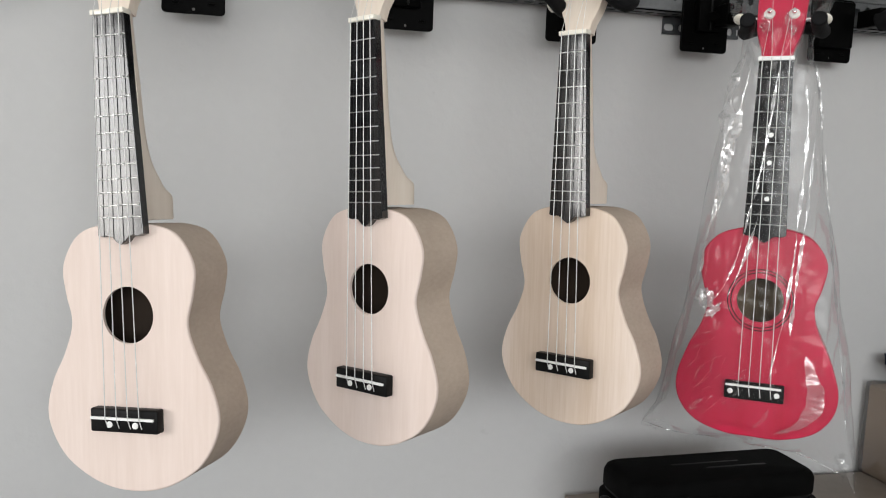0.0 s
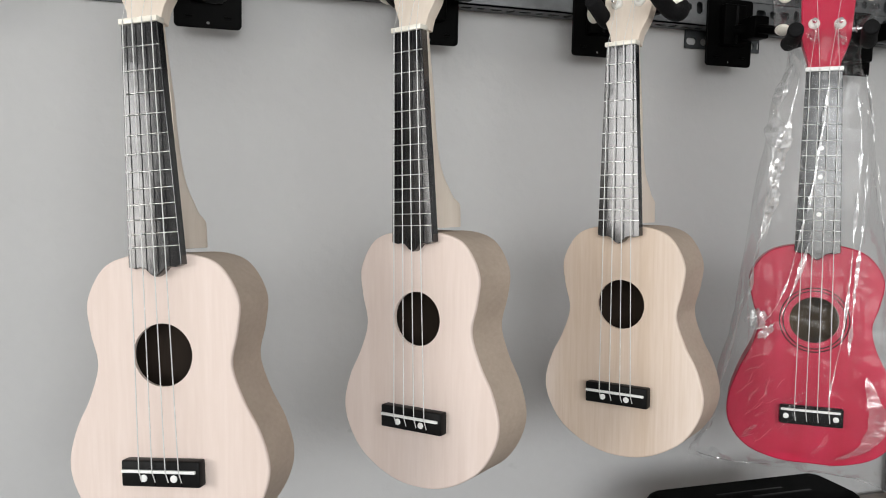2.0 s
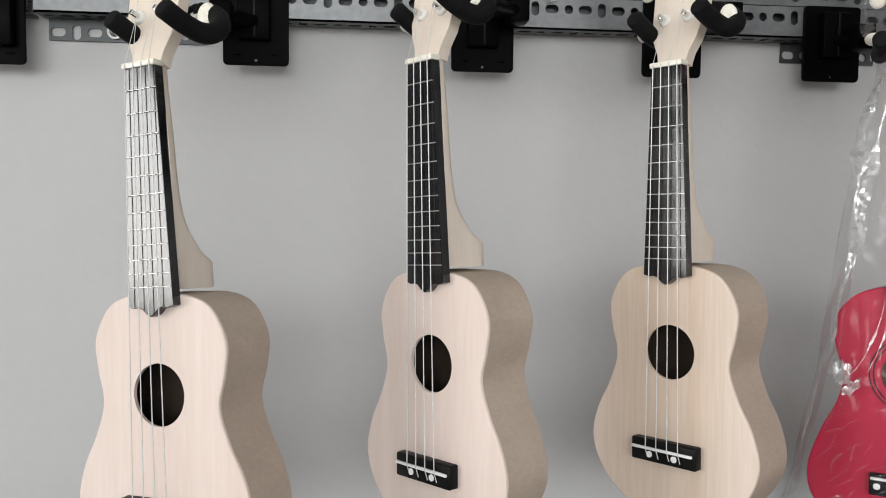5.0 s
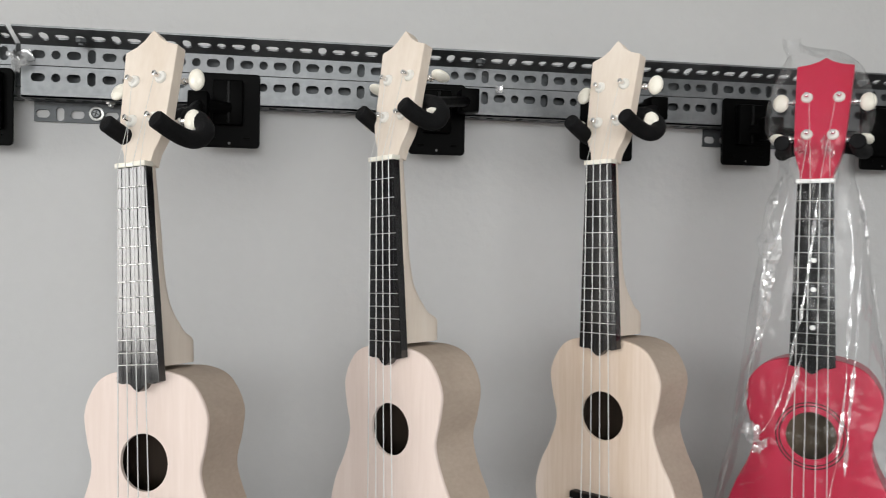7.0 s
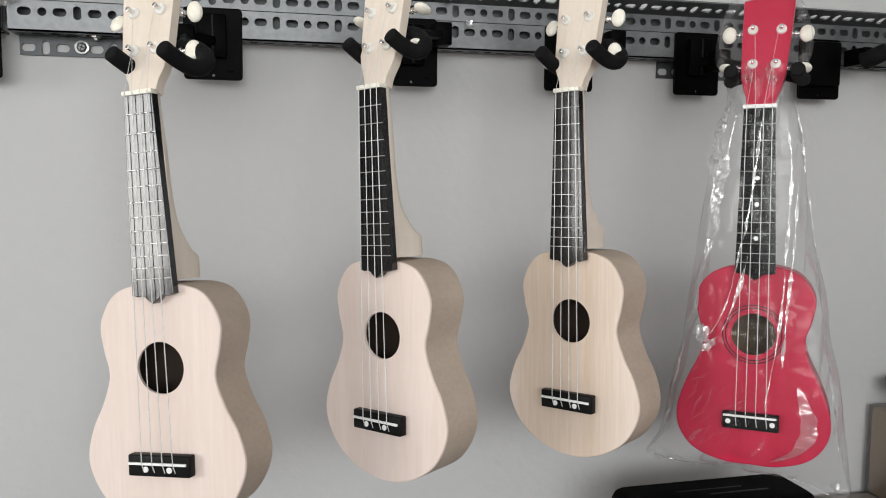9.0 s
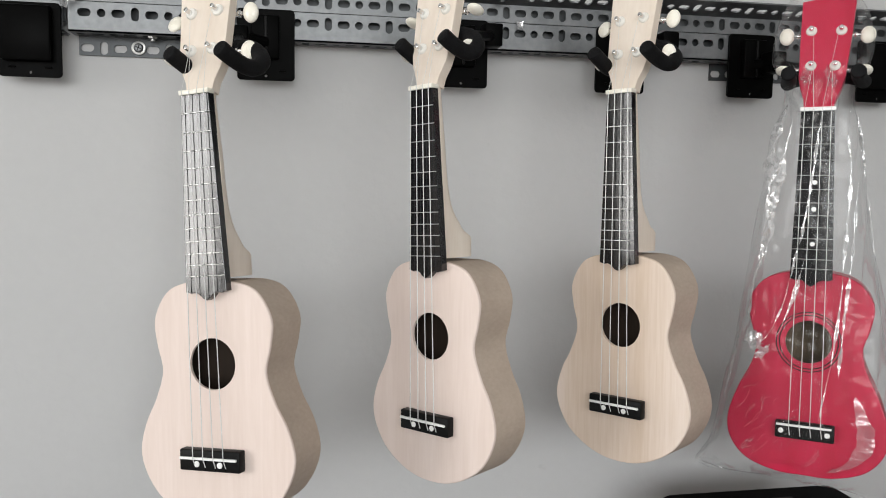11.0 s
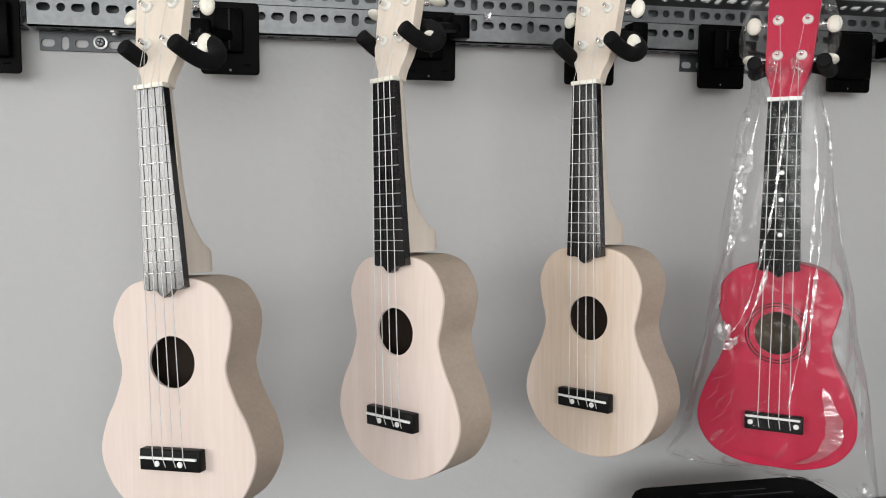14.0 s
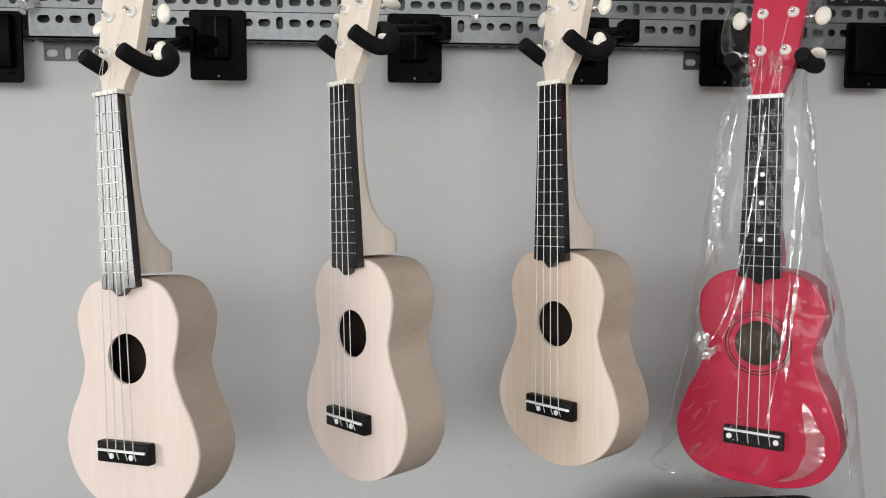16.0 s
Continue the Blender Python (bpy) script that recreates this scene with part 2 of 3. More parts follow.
def tube(pts, r, n=10, bm=None, ends=0.0):
    """A round tube along the points; ends: rounding of its two ends."""
    pts = [Vector(p) for p in pts]
    rs = [r] * len(pts)
    if ends:
        d0, d1 = (pts[0] - pts[1]).normalized(), (pts[-1] - pts[-2]).normalized()
        pts = [pts[0] + d0 * ends, pts[0] + d0 * ends * 0.7] + pts + [pts[-1] + d1 * ends * 0.7, pts[-1] + d1 * ends]
        rs = [r * 0.55, r * 0.88] + rs + [r * 0.88, r * 0.55]
    b = bmesh.new()
    rings, up = [], None
    for i, p in enumerate(pts):
        d = (pts[min(i + 1, len(pts) - 1)] - pts[max(i - 1, 0)]).normalized()
        if up is None:
            up = d.orthogonal().normalized()
        up = (up - d * up.dot(d)).normalized()
        w = d.cross(up)
        rings.append([b.verts.new(p + rs[i] * (math.cos(2 * math.pi * k / n) * up + math.sin(2 * math.pi * k / n) * w)) for k in range(n)])
    for a, c in zip(rings, rings[1:]):
        for k in range(n):
            b.faces.new((a[k], a[(k + 1) % n], c[(k + 1) % n], c[k]))
    b.faces.new(rings[0])
    b.faces.new(rings[-1])
    return merge(bm, b)


def ring_faces(b, a, c):
    n = len(a)
    for k in range(n):
        b.faces.new((a[k], a[(k + 1) % n], c[(k + 1) % n], c[k]))


def inset(pts, d):
    """A closed outline in x and z, moved inwards by d."""
    out, n = [], len(pts)
    area = sum(pts[i][0] * pts[(i + 1) % n][1] - pts[(i + 1) % n][0] * pts[i][1] for i in range(n))
    s = 1 if area > 0 else -1
    for i in range(n):
        ax, az = pts[i - 1]
        bx, bz = pts[(i + 1) % n]
        tx, tz = bx - ax, bz - az
        ln = math.hypot(tx, tz) or 1
        out.append((pts[i][0] - s * tz / ln * d, pts[i][1] + s * tx / ln * d))
    return out


def slab(outline, y0, y1, bevel=0.0, hole=None):
    """A plate between y0 (front) and y1 (back) with an outline in x and z, a rounded front edge and a round hole (x, z, radius)."""
    b = bmesh.new()
    inner = inset(outline, bevel) if bevel else outline
    mid = inset(outline, bevel * 0.3) if bevel else outline
    loops = []
    if bevel:
        layers = ((inner, y0), (mid, y0 + bevel * 0.3), (outline, y0 + bevel), (outline, y1))
    else:
        layers = ((outline, y0), (outline, y1))
    for pts, y in layers:
        loops.append([b.verts.new((x, y, z)) for x, z in pts])
    for a, c in zip(loops, loops[1:]):
        ring_faces(b, a, c)
    hl = []
    if hole:
        for y in (y0, y1):
            hl.append([b.verts.new((hole[0] + hole[2] * math.cos(2 * math.pi * k / 48), y, hole[1] + hole[2] * math.sin(2 * math.pi * k / 48))) for k in range(48)])
        ring_faces(b, hl[0], hl[1])
    b.edges.ensure_lookup_table()
    for i, loop in enumerate((loops[0], loops[-1])):
        es = [b.edges.get((loop[k], loop[(k + 1) % len(loop)])) for k in range(len(loop))]
        if hole:
            h = hl[i]
            es += [b.edges.get((h[k], h[(k + 1) % len(h)])) for k in range(len(h))]
        bmesh.ops.triangle_fill(b, edges=es, use_beauty=True)
    return b


def mirrored(half):
    """A closed outline from its right half, top centre to bottom centre."""
    return [(x, z) for x, z in half] + [(-x, z) for x, z in half[-2:0:-1]]


# ---- ukuleles: origin on the saddle's middle, x across, y into the wall, z up the neck ----


def lean_back(b, depth):
    """The body is a little deeper at the shoulders than at its lower end."""
    for v in b.verts:
        if v.co.y > depth * 0.5:
            v.co.y += 0.0010 + 0.028 * v.co.z


def heel_profile(scale, top):
    """Half width, depth and height of the neck, from the nut down to the heel's flat end."""
    up = spline([Vector((0.0140, 0.0125, scale + 0.004)), Vector((0.0150, 0.0135, scale - 0.02)), Vector((0.018, 0.0145, 0.285)), Vector((0.0186, 0.0160, 0.255)), Vector((0.0190, 0.0200, 0.228)),
                 Vector((0.0190, 0.0275, 0.210)), Vector((0.0186, 0.0370, 0.1985)), Vector((0.0180, 0.0460, 0.1940)), Vector((0.0176, 0.0505, 0.1915))], 4)
    return up + [Vector((0.0175, 0.0522, 0.1895)), Vector((0.0174, 0.0525, 0.186)), Vector((0.0172, 0.0525, top + 0.0045)), Vector((0.0172, 0.0515, top + 0.0032))]


def ukulele(name, m, label, shape):
    u = thing(name, m, label, "ukulele", "ukuleles on the rail")
    SCALE = shape["scale"]
    wood, side, neckm = shape["wood"], shape["side"], shape["neck"]
    half = [(p.x, p.y) for p in spline([Vector((-shape["half"][1][0], shape["half"][1][1], 0))] + [Vector((x, z, 0)) for x, z in shape["half"]] + [Vector((-shape["half"][-2][0], shape["half"][-2][1], 0))], 6)]
    half = half[6:-6]
    half[0], half[-1] = (0, half[0][1]), (0, half[-1][1])
    outline = mirrored(half)
    D, zh, rh = shape["depth"], shape["zh"], shape["rh"]
    part("soundboard", slab(outline, 0, 0.003, 0.0016, (0, zh, rh)), wood, u, sharp=18)
    # rim
    b = bmesh.new()
    ins = inset(outline, 0.003)
    loops = [[b.verts.new((x, y, z)) for x, z in pts] for pts, y in ((ins, 0.003), (outline, 0.003), (outline, D - 0.003), (ins, D - 0.003))]
    for a, c in zip(loops, loops[1:]):
        ring_faces(b, a, c)
    lean_back(b, D)
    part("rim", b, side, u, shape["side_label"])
    # added inner shell, coloured dark for the shade inside the body
    b = bmesh.new()
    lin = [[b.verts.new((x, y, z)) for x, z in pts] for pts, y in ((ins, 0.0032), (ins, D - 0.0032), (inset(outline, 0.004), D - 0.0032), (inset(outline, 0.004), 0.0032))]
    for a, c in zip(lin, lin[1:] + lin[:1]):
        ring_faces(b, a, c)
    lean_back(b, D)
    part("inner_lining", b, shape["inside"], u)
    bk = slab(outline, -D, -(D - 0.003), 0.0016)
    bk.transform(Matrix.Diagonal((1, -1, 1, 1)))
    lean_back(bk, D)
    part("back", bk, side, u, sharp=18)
    # added disc over the back's inside, dark for the same shade
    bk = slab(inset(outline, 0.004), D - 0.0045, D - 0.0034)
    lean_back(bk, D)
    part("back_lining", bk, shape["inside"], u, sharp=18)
    top = half[0][1]
    kink = Matrix.Translation((shape["shift"], 0, top)) @ Matrix.Rotation(radians(shape["skew"]), 4, "Y") @ Matrix.Translation((0, 0, -top))
    # neck with its heel
    b = bmesh.new()
    rings = []
    prof = heel_profile(SCALE, top)
    for w, d, z in prof:
        e = 0.75 - 0.5 * min(max((d - 0.015) / 0.015, 0), 1)
        rings.append([b.verts.new((w * math.copysign(abs(math.cos(a)) ** e, math.cos(a)), -0.0005 + d * math.sin(a) ** e, z)) for a in (math.pi * k / 14 for k in range(15))])
    for a, c in zip(rings, rings[1:]):
        ring_faces(b, a, c)
    b.faces.new(rings[0])
    b.faces.new(rings[-1])
    part("neck", b, neckm, u, sharp=50, m=kink)
    # headstock, leaning back behind the nut
    hm = kink @ Matrix.Translation((0, -0.001, SCALE + 0.002)) @ Matrix.Rotation(radians(shape["head_skew"]), 4, "Y") @ Matrix.Rotation(radians(-12.5), 4, "X")
    hb = slab(mirrored(shape["head"][::-1]), 0, 0.0115, 0.0008)
    hb.transform(hm)
    part("headstock", hb, shape["headm"], u, sharp=18)
    # fretboard
    end, nw, rise = SCALE - shape["tip"], shape["nut"], shape["rise"]
    fb = [(0, end), (0.004, end + 0.0022), (0.008, end + 0.0062), (0.012, end + 0.0075), (0.0165, end + 0.0068), (0.0220, end + 0.0085), (nw - 0.0006, SCALE - 0.002)]
    fbm = slab(mirrored([(0, SCALE - 0.002)] + fb[::-1]), -rise, -0.0002, 0.0006)
    for k in range(-4, 5):
        bmesh.ops.bisect_plane(fbm, geom=fbm.verts[:] + fbm.edges[:] + fbm.faces[:], plane_co=(k * 0.0041, 0, 0), plane_no=(1, 0, 0))
    for v in fbm.verts:
        if v.co.y < -0.004:
            v.co.y += 0.0003 * (v.co.x / 0.0212) ** 2
    board = part("fretboard", fbm, FRETB, u, sharp=18, m=kink)
    for i in range(1, 13):
        z = SCALE * 2 ** (-i / 12)
        w = nw - 0.0006 + (0.0226 - nw) * (SCALE - z) / (SCALE - end)
        part("fret", box(0.0001 - w, w - 0.0001, -rise - 0.0009, 0.0014 - rise, z - 0.00045, z + 0.00045, 0.0003, 1), FRETM, board)
    if shape["dots"]:
        for i in (5, 7, 10):
            z = SCALE * (2 ** (-i / 12) + 2 ** (-(i - 1) / 12)) / 2
            part("inlay_dot", cyl((0, -rise - 0.0004, z), (0, 0.0006 - rise, z), 0.0026, n=20), WHITE, board, "white round inlay dot")
    part("nut", box(-nw - 0.0003, nw + 0.0003, -rise - 0.0020, 0.0004, SCALE - 0.002, SCALE + 0.0025, 0.0007), IVORY if not shape["dots"] else WHITE, u, "ivory plastic nut", m=kink)
    # bridge
    w, z1, z0, t = shape["bw"], shape["bz"][0], shape["bz"][1], rise + 0.0013
    bridge = part("bridge", box(-w, w, -t, 0.0, z0, z1, 0.0014), BLACK, u, "black plastic bridge block", sharp=50)
    part("saddle", box(-w + 0.001, w - 0.003, -t - 0.0020, -t + 0.001, -0.0012, 0.0012, 0.0005), WHITE, bridge, "white saddle strip")
    zp = (z0 - 0.001) * 0.5 + 0.0012
    for x in shape["pins"]:
        part("bridge_pin", cyl((x, -t - 0.0009, zp), (x, -t + 0.001, zp), 0.0029, n=20, bevel=0.0004), WHITE, bridge, "round white pearl dot")
    for k in range(4):
        x = (k - 1.5) * 0.011
        part("string_slot", box(x + 0.0010, x + 0.0018, -t - 0.0002, -t + 0.001, z0 + 0.001, -0.002), PLATE, bridge)
    # tuners
    posts = []
    for s, x in shape["posts"]:
        for sx in (-1, 1):
            def at(px, py, ps):
                return hm @ Vector((px, py, ps))
            tuner = part("tuner", cyl(at(sx * x, 0.001, s), at(sx * x, -0.0105, s), 0.0024, n=14, bevel=0.0005), CHROME, u, "chrome tuning post")
            part("collar", cyl(at(sx * x, 0.0, s), at(sx * x, -0.0026, s), 0.0062, 0.0050, n=24, bevel=0.0006), COLLAR, tuner, "milky plastic collar")
            part("shaft", cyl(at(sx * 0.022, 0.0135, s), at(sx * 0.037, 0.0135, s), 0.0022, n=10), CHROME, tuner)
            part("screw_collar", cyl(at(sx * 0.029, 0.0135, s), at(sx * 0.0315, 0.0135, s), 0.0036, n=12, bevel=0.0005), CHROME, tuner)
            g = bmesh.new()
            bmesh.ops.create_uvsphere(g, u_segments=20, v_segments=12, radius=1)
            turn = shape["turn"][(0 if sx < 0 else 2) + (0 if s < 0.06 else 1)]
            g.transform(Matrix.Translation(at(sx * 0.0425, 0.0135, s)) @ hm.to_3x3().to_4x4() @ Matrix.Rotation(radians(turn), 4, "X") @ Matrix.Diagonal((0.0082, 0.0044, 0.0100, 1)))
            part("button", g, IVORY, tuner, "ivory oval peg button")
            posts.append((sx, s, at(sx * x, -0.0062, s)))
    # strings, nut to saddle and up to the posts
    for k in range(4):
        f = k - 1.5
        nutp, sad = kink @ Vector((f * nw * 0.51, -rise - 0.0024, SCALE)), Vector((f * 0.011, -t - 0.0021, 0))
        sx = -1 if f < 0 else 1
        post = [p for a, s, p in posts if a == sx and (s < 0.06) == (abs(f) > 1)][0]
        tail = Vector((f * 0.011 + 0.0014, -t - 0.0003, z0 + 0.004))
        string = part("string", tube([nutp + Vector((0, 0, 0.001)), sad, tail], 0.00046, 6), NYLON, u, "clear nylon string")
        part("string_end", tube([post + Vector((-sx * 0.0024, 0, 0)), nutp + Vector((0, 0, 0.001))], 0.00024, 6), NYLON, string)
    if shape["rings"]:
        for r in (0.0305, 0.0338):
            b = bmesh.new()
            lo = [[b.verts.new((q * math.cos(2 * math.pi * k / 64), y, zh + q * math.sin(2 * math.pi * k / 64))) for k in range(64)] for q, y in ((r - 0.0006, 0.0002), (r - 0.0006, -0.0004), (r + 0.0006, -0.0004), (r + 0.0006, 0.0002))]
            for a, c in zip(lo, lo[1:]):
                ring_faces(b, a, c)
            part("rosette_ring", b, INK, u, "thin dark rosette ring")
    return u


PLAIN = dict(
    head_skew=0.0, skew=0.0, shift=0.0, nut=0.0157, rise=0.0092, posts=((0.042, 0.0118), (0.081, 0.0145)), inside=HOLE_SHADE, scale=0.345, wood=WOOD, side=SIDE_SHADED, neck=NECKW, headm=NECKW, depth=0.0535, zh=0.0880, rh=0.0247, tip=0.1957, dots=False, rings=False, side_label="tan unfinished plywood side, its colour darkened for shade",
    half=[(0, 0.1665), (0.028, 0.1655), (0.0500, 0.1560), (0.0640, 0.131), (0.0622, 0.106), (0.0568, 0.080), (0.0655, 0.0525), (0.0772, 0.030), (0.0843, 0.004), (0.0803, -0.018), (0.0660, -0.0405), (0.0440, -0.0560), (0.022, -0.0642), (0, -0.0665)],
    head=[(0, 0.131), (0.003, 0.1285), (0.009, 0.1215), (0.017, 0.1160), (0.0280, 0.1120), (0.0286, 0.1100), (0.0265, 0.070), (0.0250, 0.042), (0.0246, 0.034), (0.0220, 0.023), (0.0160, 0.010), (0.0145, 0.002), (0.0145, -0.001), (0, -0.001)][::-1],
    bw=0.0326, bz=(0.0081, -0.0122), pins=(-0.0135, 0.0115), turn=(10, -20, 0, 15))
RUBY = dict(PLAIN, nut=0.0178, rise=0.0072, head_skew=2.5, inside=RAW, scale=0.356, wood=RED, side=RED, neck=RED, headm=RED, depth=0.056, zh=0.0947, rh=0.0242, tip=0.198, dots=True, rings=True, side_label="red lacquered side",
    half=[(0, 0.174), (0.026, 0.173), (0.050, 0.163), (0.0648, 0.139), (0.0615, 0.112), (0.0553, 0.090), (0.0600, 0.066), (0.0730, 0.038), (0.0838, 0.003), (0.0805, -0.024), (0.0620, -0.046), (0.030, -0.0568), (0, -0.0577)],
    posts=((0.050, 0.0125), (0.092, 0.0155)),
    head=[(0, 0.138), (0.006, 0.1340), (0.015, 0.1305), (0.0275, 0.1285), (0.0280, 0.1265), (0.0262, 0.080), (0.0245, 0.046), (0.0238, 0.034), (0.0210, 0.023), (0.0165, 0.010), (0.0155, 0.002), (0.0155, -0.001), (0, -0.001)][::-1],
    bw=0.0307, bz=(0.0040, -0.0155), pins=(-0.0245, 0.0235), turn=(85, 10, 80, 5))

POSES = [pose(-0.0784, 0.7275, 1.1166, -3.34, -3.59, -28.82), pose(0.1362, 0.7690, 1.1307, -1.01, -1.78, -51.13), pose(0.3541, 0.7850, 1.1351, -0.95, -1.95, -53.52), pose(0.5659, 0.7535, 1.1101, -3.24, -0.92, -38.46)]
ukulele("ukulele", POSES[0], "unpainted pale basswood ukulele, its black fretboard shining with daylight", dict(PLAIN, skew=-1.9, shift=0.0010, turn=(85, -20, 0, 15)))
ukulele("ukulele", POSES[1], "unpainted pale basswood ukulele with a deep black fretboard, hanging turned", dict(PLAIN, skew=-1.9, shift=0.0006, turn=(85, 80, 75, 82)))
ukulele("ukulele", POSES[2], "unpainted basswood ukulele with brown grain streaks, hanging by its head", dict(PLAIN, wood=STREAK, turn=(15, -10, 20, 5)))
ruby = ukulele("ukulele", POSES[3], "glossy red ukulele wrapped in a clear plastic bag, hanging", RUBY)


# ---- slotted steel rails ----
PITCH = 0.019255


def slotted_strip(x0, x1, lo, hi, place, bm, first=0, th=0.002, up=0.0):
    """A row of cells, each with one opening (slot, round, slot, upright slot), laid by place(x, v, depth)."""
    n = int((x1 - x0) / PITCH + 0.999)
    mid, hh = (lo + hi) / 2, (hi - lo) / 2
    hm = mid + up
    for i in range(n):
        a, c = x0 + i * PITCH, min(x0 + (i + 1) * PITCH, x1)
        cx, hw = (a + c) / 2, (c - a) / 2
        kind = (i + first) % 4
        rx, rz = {0: (0.0077, 0.0048), 1: (0.0050, 0.0050), 2: (0.0077, 0.0048), 3: (0.0046, 0.0080)}[kind]
        rx, rz = min(rx, hw * 0.85), min(rz, (hh - abs(up)) * 0.9)
        rr = min(rx, rz)
        K = 20
        hole, edge = [], []
        for k in range(K):
            t = 2 * math.pi * (k + 0.5) / K
            ct, st = math.cos(t), math.sin(t)
            hole.append((cx + math.copysign(rx - rr, ct) + rr * ct, hm + math.copysign(rz - rr, st) + rr * st))
            s = 1 / max(abs(ct), abs(st))
            edge.append((cx + hw * ct * s, mid + hh * st * s))
        f1 = [bm.verts.new(place(x, v, 0)) for x, v in hole]
        f2 = [bm.verts.new(place(x, v, th)) for x, v in hole]
        e1 = [bm.verts.new(place(x, v, 0)) for x, v in edge]
        e2 = [bm.verts.new(place(x, v, th)) for x, v in edge]
        for p, q in ((f1, e1), (f2, e2), (f1, f2)):
            ring_faces(bm, p, q)
        for k in range(K):
            mx = (edge[k][0] + edge[(k + 1) % K][0]) / 2
            if (abs(edge[k][0] - edge[(k + 1) % K][0]) > 1e-7) or (i == 0 and mx < cx) or (i == n - 1 and mx > cx):
                bm.faces.new((e1[k], e1[(k + 1) % K], e2[(k + 1) % K], e2[k]))
    bmesh.ops.remove_doubles(bm, verts=bm.verts[:], dist=1e-5)
    return bm


def rail(x0, x1, y, first, label):
    """Two angle irons, one above the other: the upper one's leg comes forward, the lower one's goes back."""
    r = thing("slotted_angle_rail", pose(x0, y, 1.55), label, "rail", "steel rails on the wall")
    ln = x1 - x0
    bm = bmesh.new()
    slotted_strip(0.0085, ln, 0.0365, 0.061, lambda x, v, d: (x, d, v), bm, first)
    box(0, 0.0085, 0, 0.002, 0.0365, 0.061, bm=bm)
    part("upper_web", bm, STEEL, r)
    bm = bmesh.new()
    slotted_strip(0, ln, 0.0, 0.036, lambda x, v, d: (x, v * -0.93, 0.061 + v * 0.36 - d), bm, first + 2)
    part("upper_leg", bm, STEEL, r, "dark underside of a slotted leg")
    bm = bmesh.new()
    slotted_strip(0.0083, ln, 0.0, 0.0355, lambda x, v, d: (x, d, v), bm, first, up=0.005)
    box(0, 0.0083, 0, 0.002, 0.0, 0.0355, bm=bm)
    part("lower_web", bm, STEEL, r)
    # added dark bar: stands for the shadowed gap seen through the slots
    part("backing_bar", box(0.002, ln, 0.016, 0.019, 0.014, 0.064, 0.0005), DARKST, r, "added dark flat bar standing for the shade behind the slots")
    bm = bmesh.new()
    slotted_strip(0, ln, 0.0, 0.034, lambda x, v, d: (x, v, 0.0 + d), bm, first + 1)
    part("lower_leg", bm, STEEL, r)
    return r


rail(-0.265, 1.90, 1.0035, 0, "dull grey slotted steel angle rail bolted along the wall")
rail(-1.40, -0.272, 1.0080, 2, "grey slotted steel angle rail butted against the next one")


# ---- setting ----
def wall(name, x0, x1, y0, y1, z0, z1, mat):
    ob = part(name, box(x0, x1, y0, y1, z0, z1), mat)
    return tagged(ob, kind="structure")


tagged(wall("wall_back", -1.75, 3.6, 1.04, 1.16, 0, 3.1, WALL), "grey painted plaster wall with faint scuffs")
wall("wall_right", 3.6, 3.72, -4.0, 1.16, 0, 3.1, WALL)
wall("wall_front_left", -4.32, -2.9, -4.12, -4.0, 0, 3.1, WALL)
wall("wall_front_right", 1.4, 3.72, -4.12, -4.0, 0, 3.1, WALL)
wall("wall_front_lintel", -2.9, 1.4, -4.12, -4.0, 2.8, 3.1, WALL)
wall("wall_front_sill", -2.9, 1.4, -4.12, -4.0, 0, 1.4, WALL)
# unseen block, added to give the turned fretboards something dark to reflect
wall("wall_left_near", -4.32, -1.75, 0.50, 1.16, 0, 3.1, DARKWALL)
wall("wall_left_far", -4.32, -4.2, -4.0, -1.7, 0, 3.1, DARKWALL)
wall("wall_left_post", -4.32, -4.2, 0.26, 0.50, 0, 3.1, DARKWALL)
wall("wall_left_lintel", -4.32, -4.2, -1.7, 0.26, 2.44, 3.1, WALL)
wall("wall_left_sill", -4.32, -4.2, -1.7, 0.26, 0, 1.04, DARKWALL)
tagged(wall("floor", -4.32, 3.72, -4.12, 1.16, -0.1, 0, FLOOR), "dark grey tiled floor")
tagged(wall("ceiling", -4.32, 3.72, -4.12, 1.16, 3.1, 3.2, CEIL), "white painted ceiling")


# ---- hangers ----
def rounded_rect(x0, x1, z0, z1, r, n=5):
    out = []
    for cx, cz, a0 in ((x1 - r, z1 - r, 0), (x0 + r, z1 - r, 90), (x0 + r, z0 + r, 180), (x1 - r, z0 + r, 270)):
        out += [(cx + r * math.cos(radians(a0 + 90 * k / n)), cz + r * math.sin(radians(a0 + 90 * k / n))) for k in range(n + 1)]
    return out


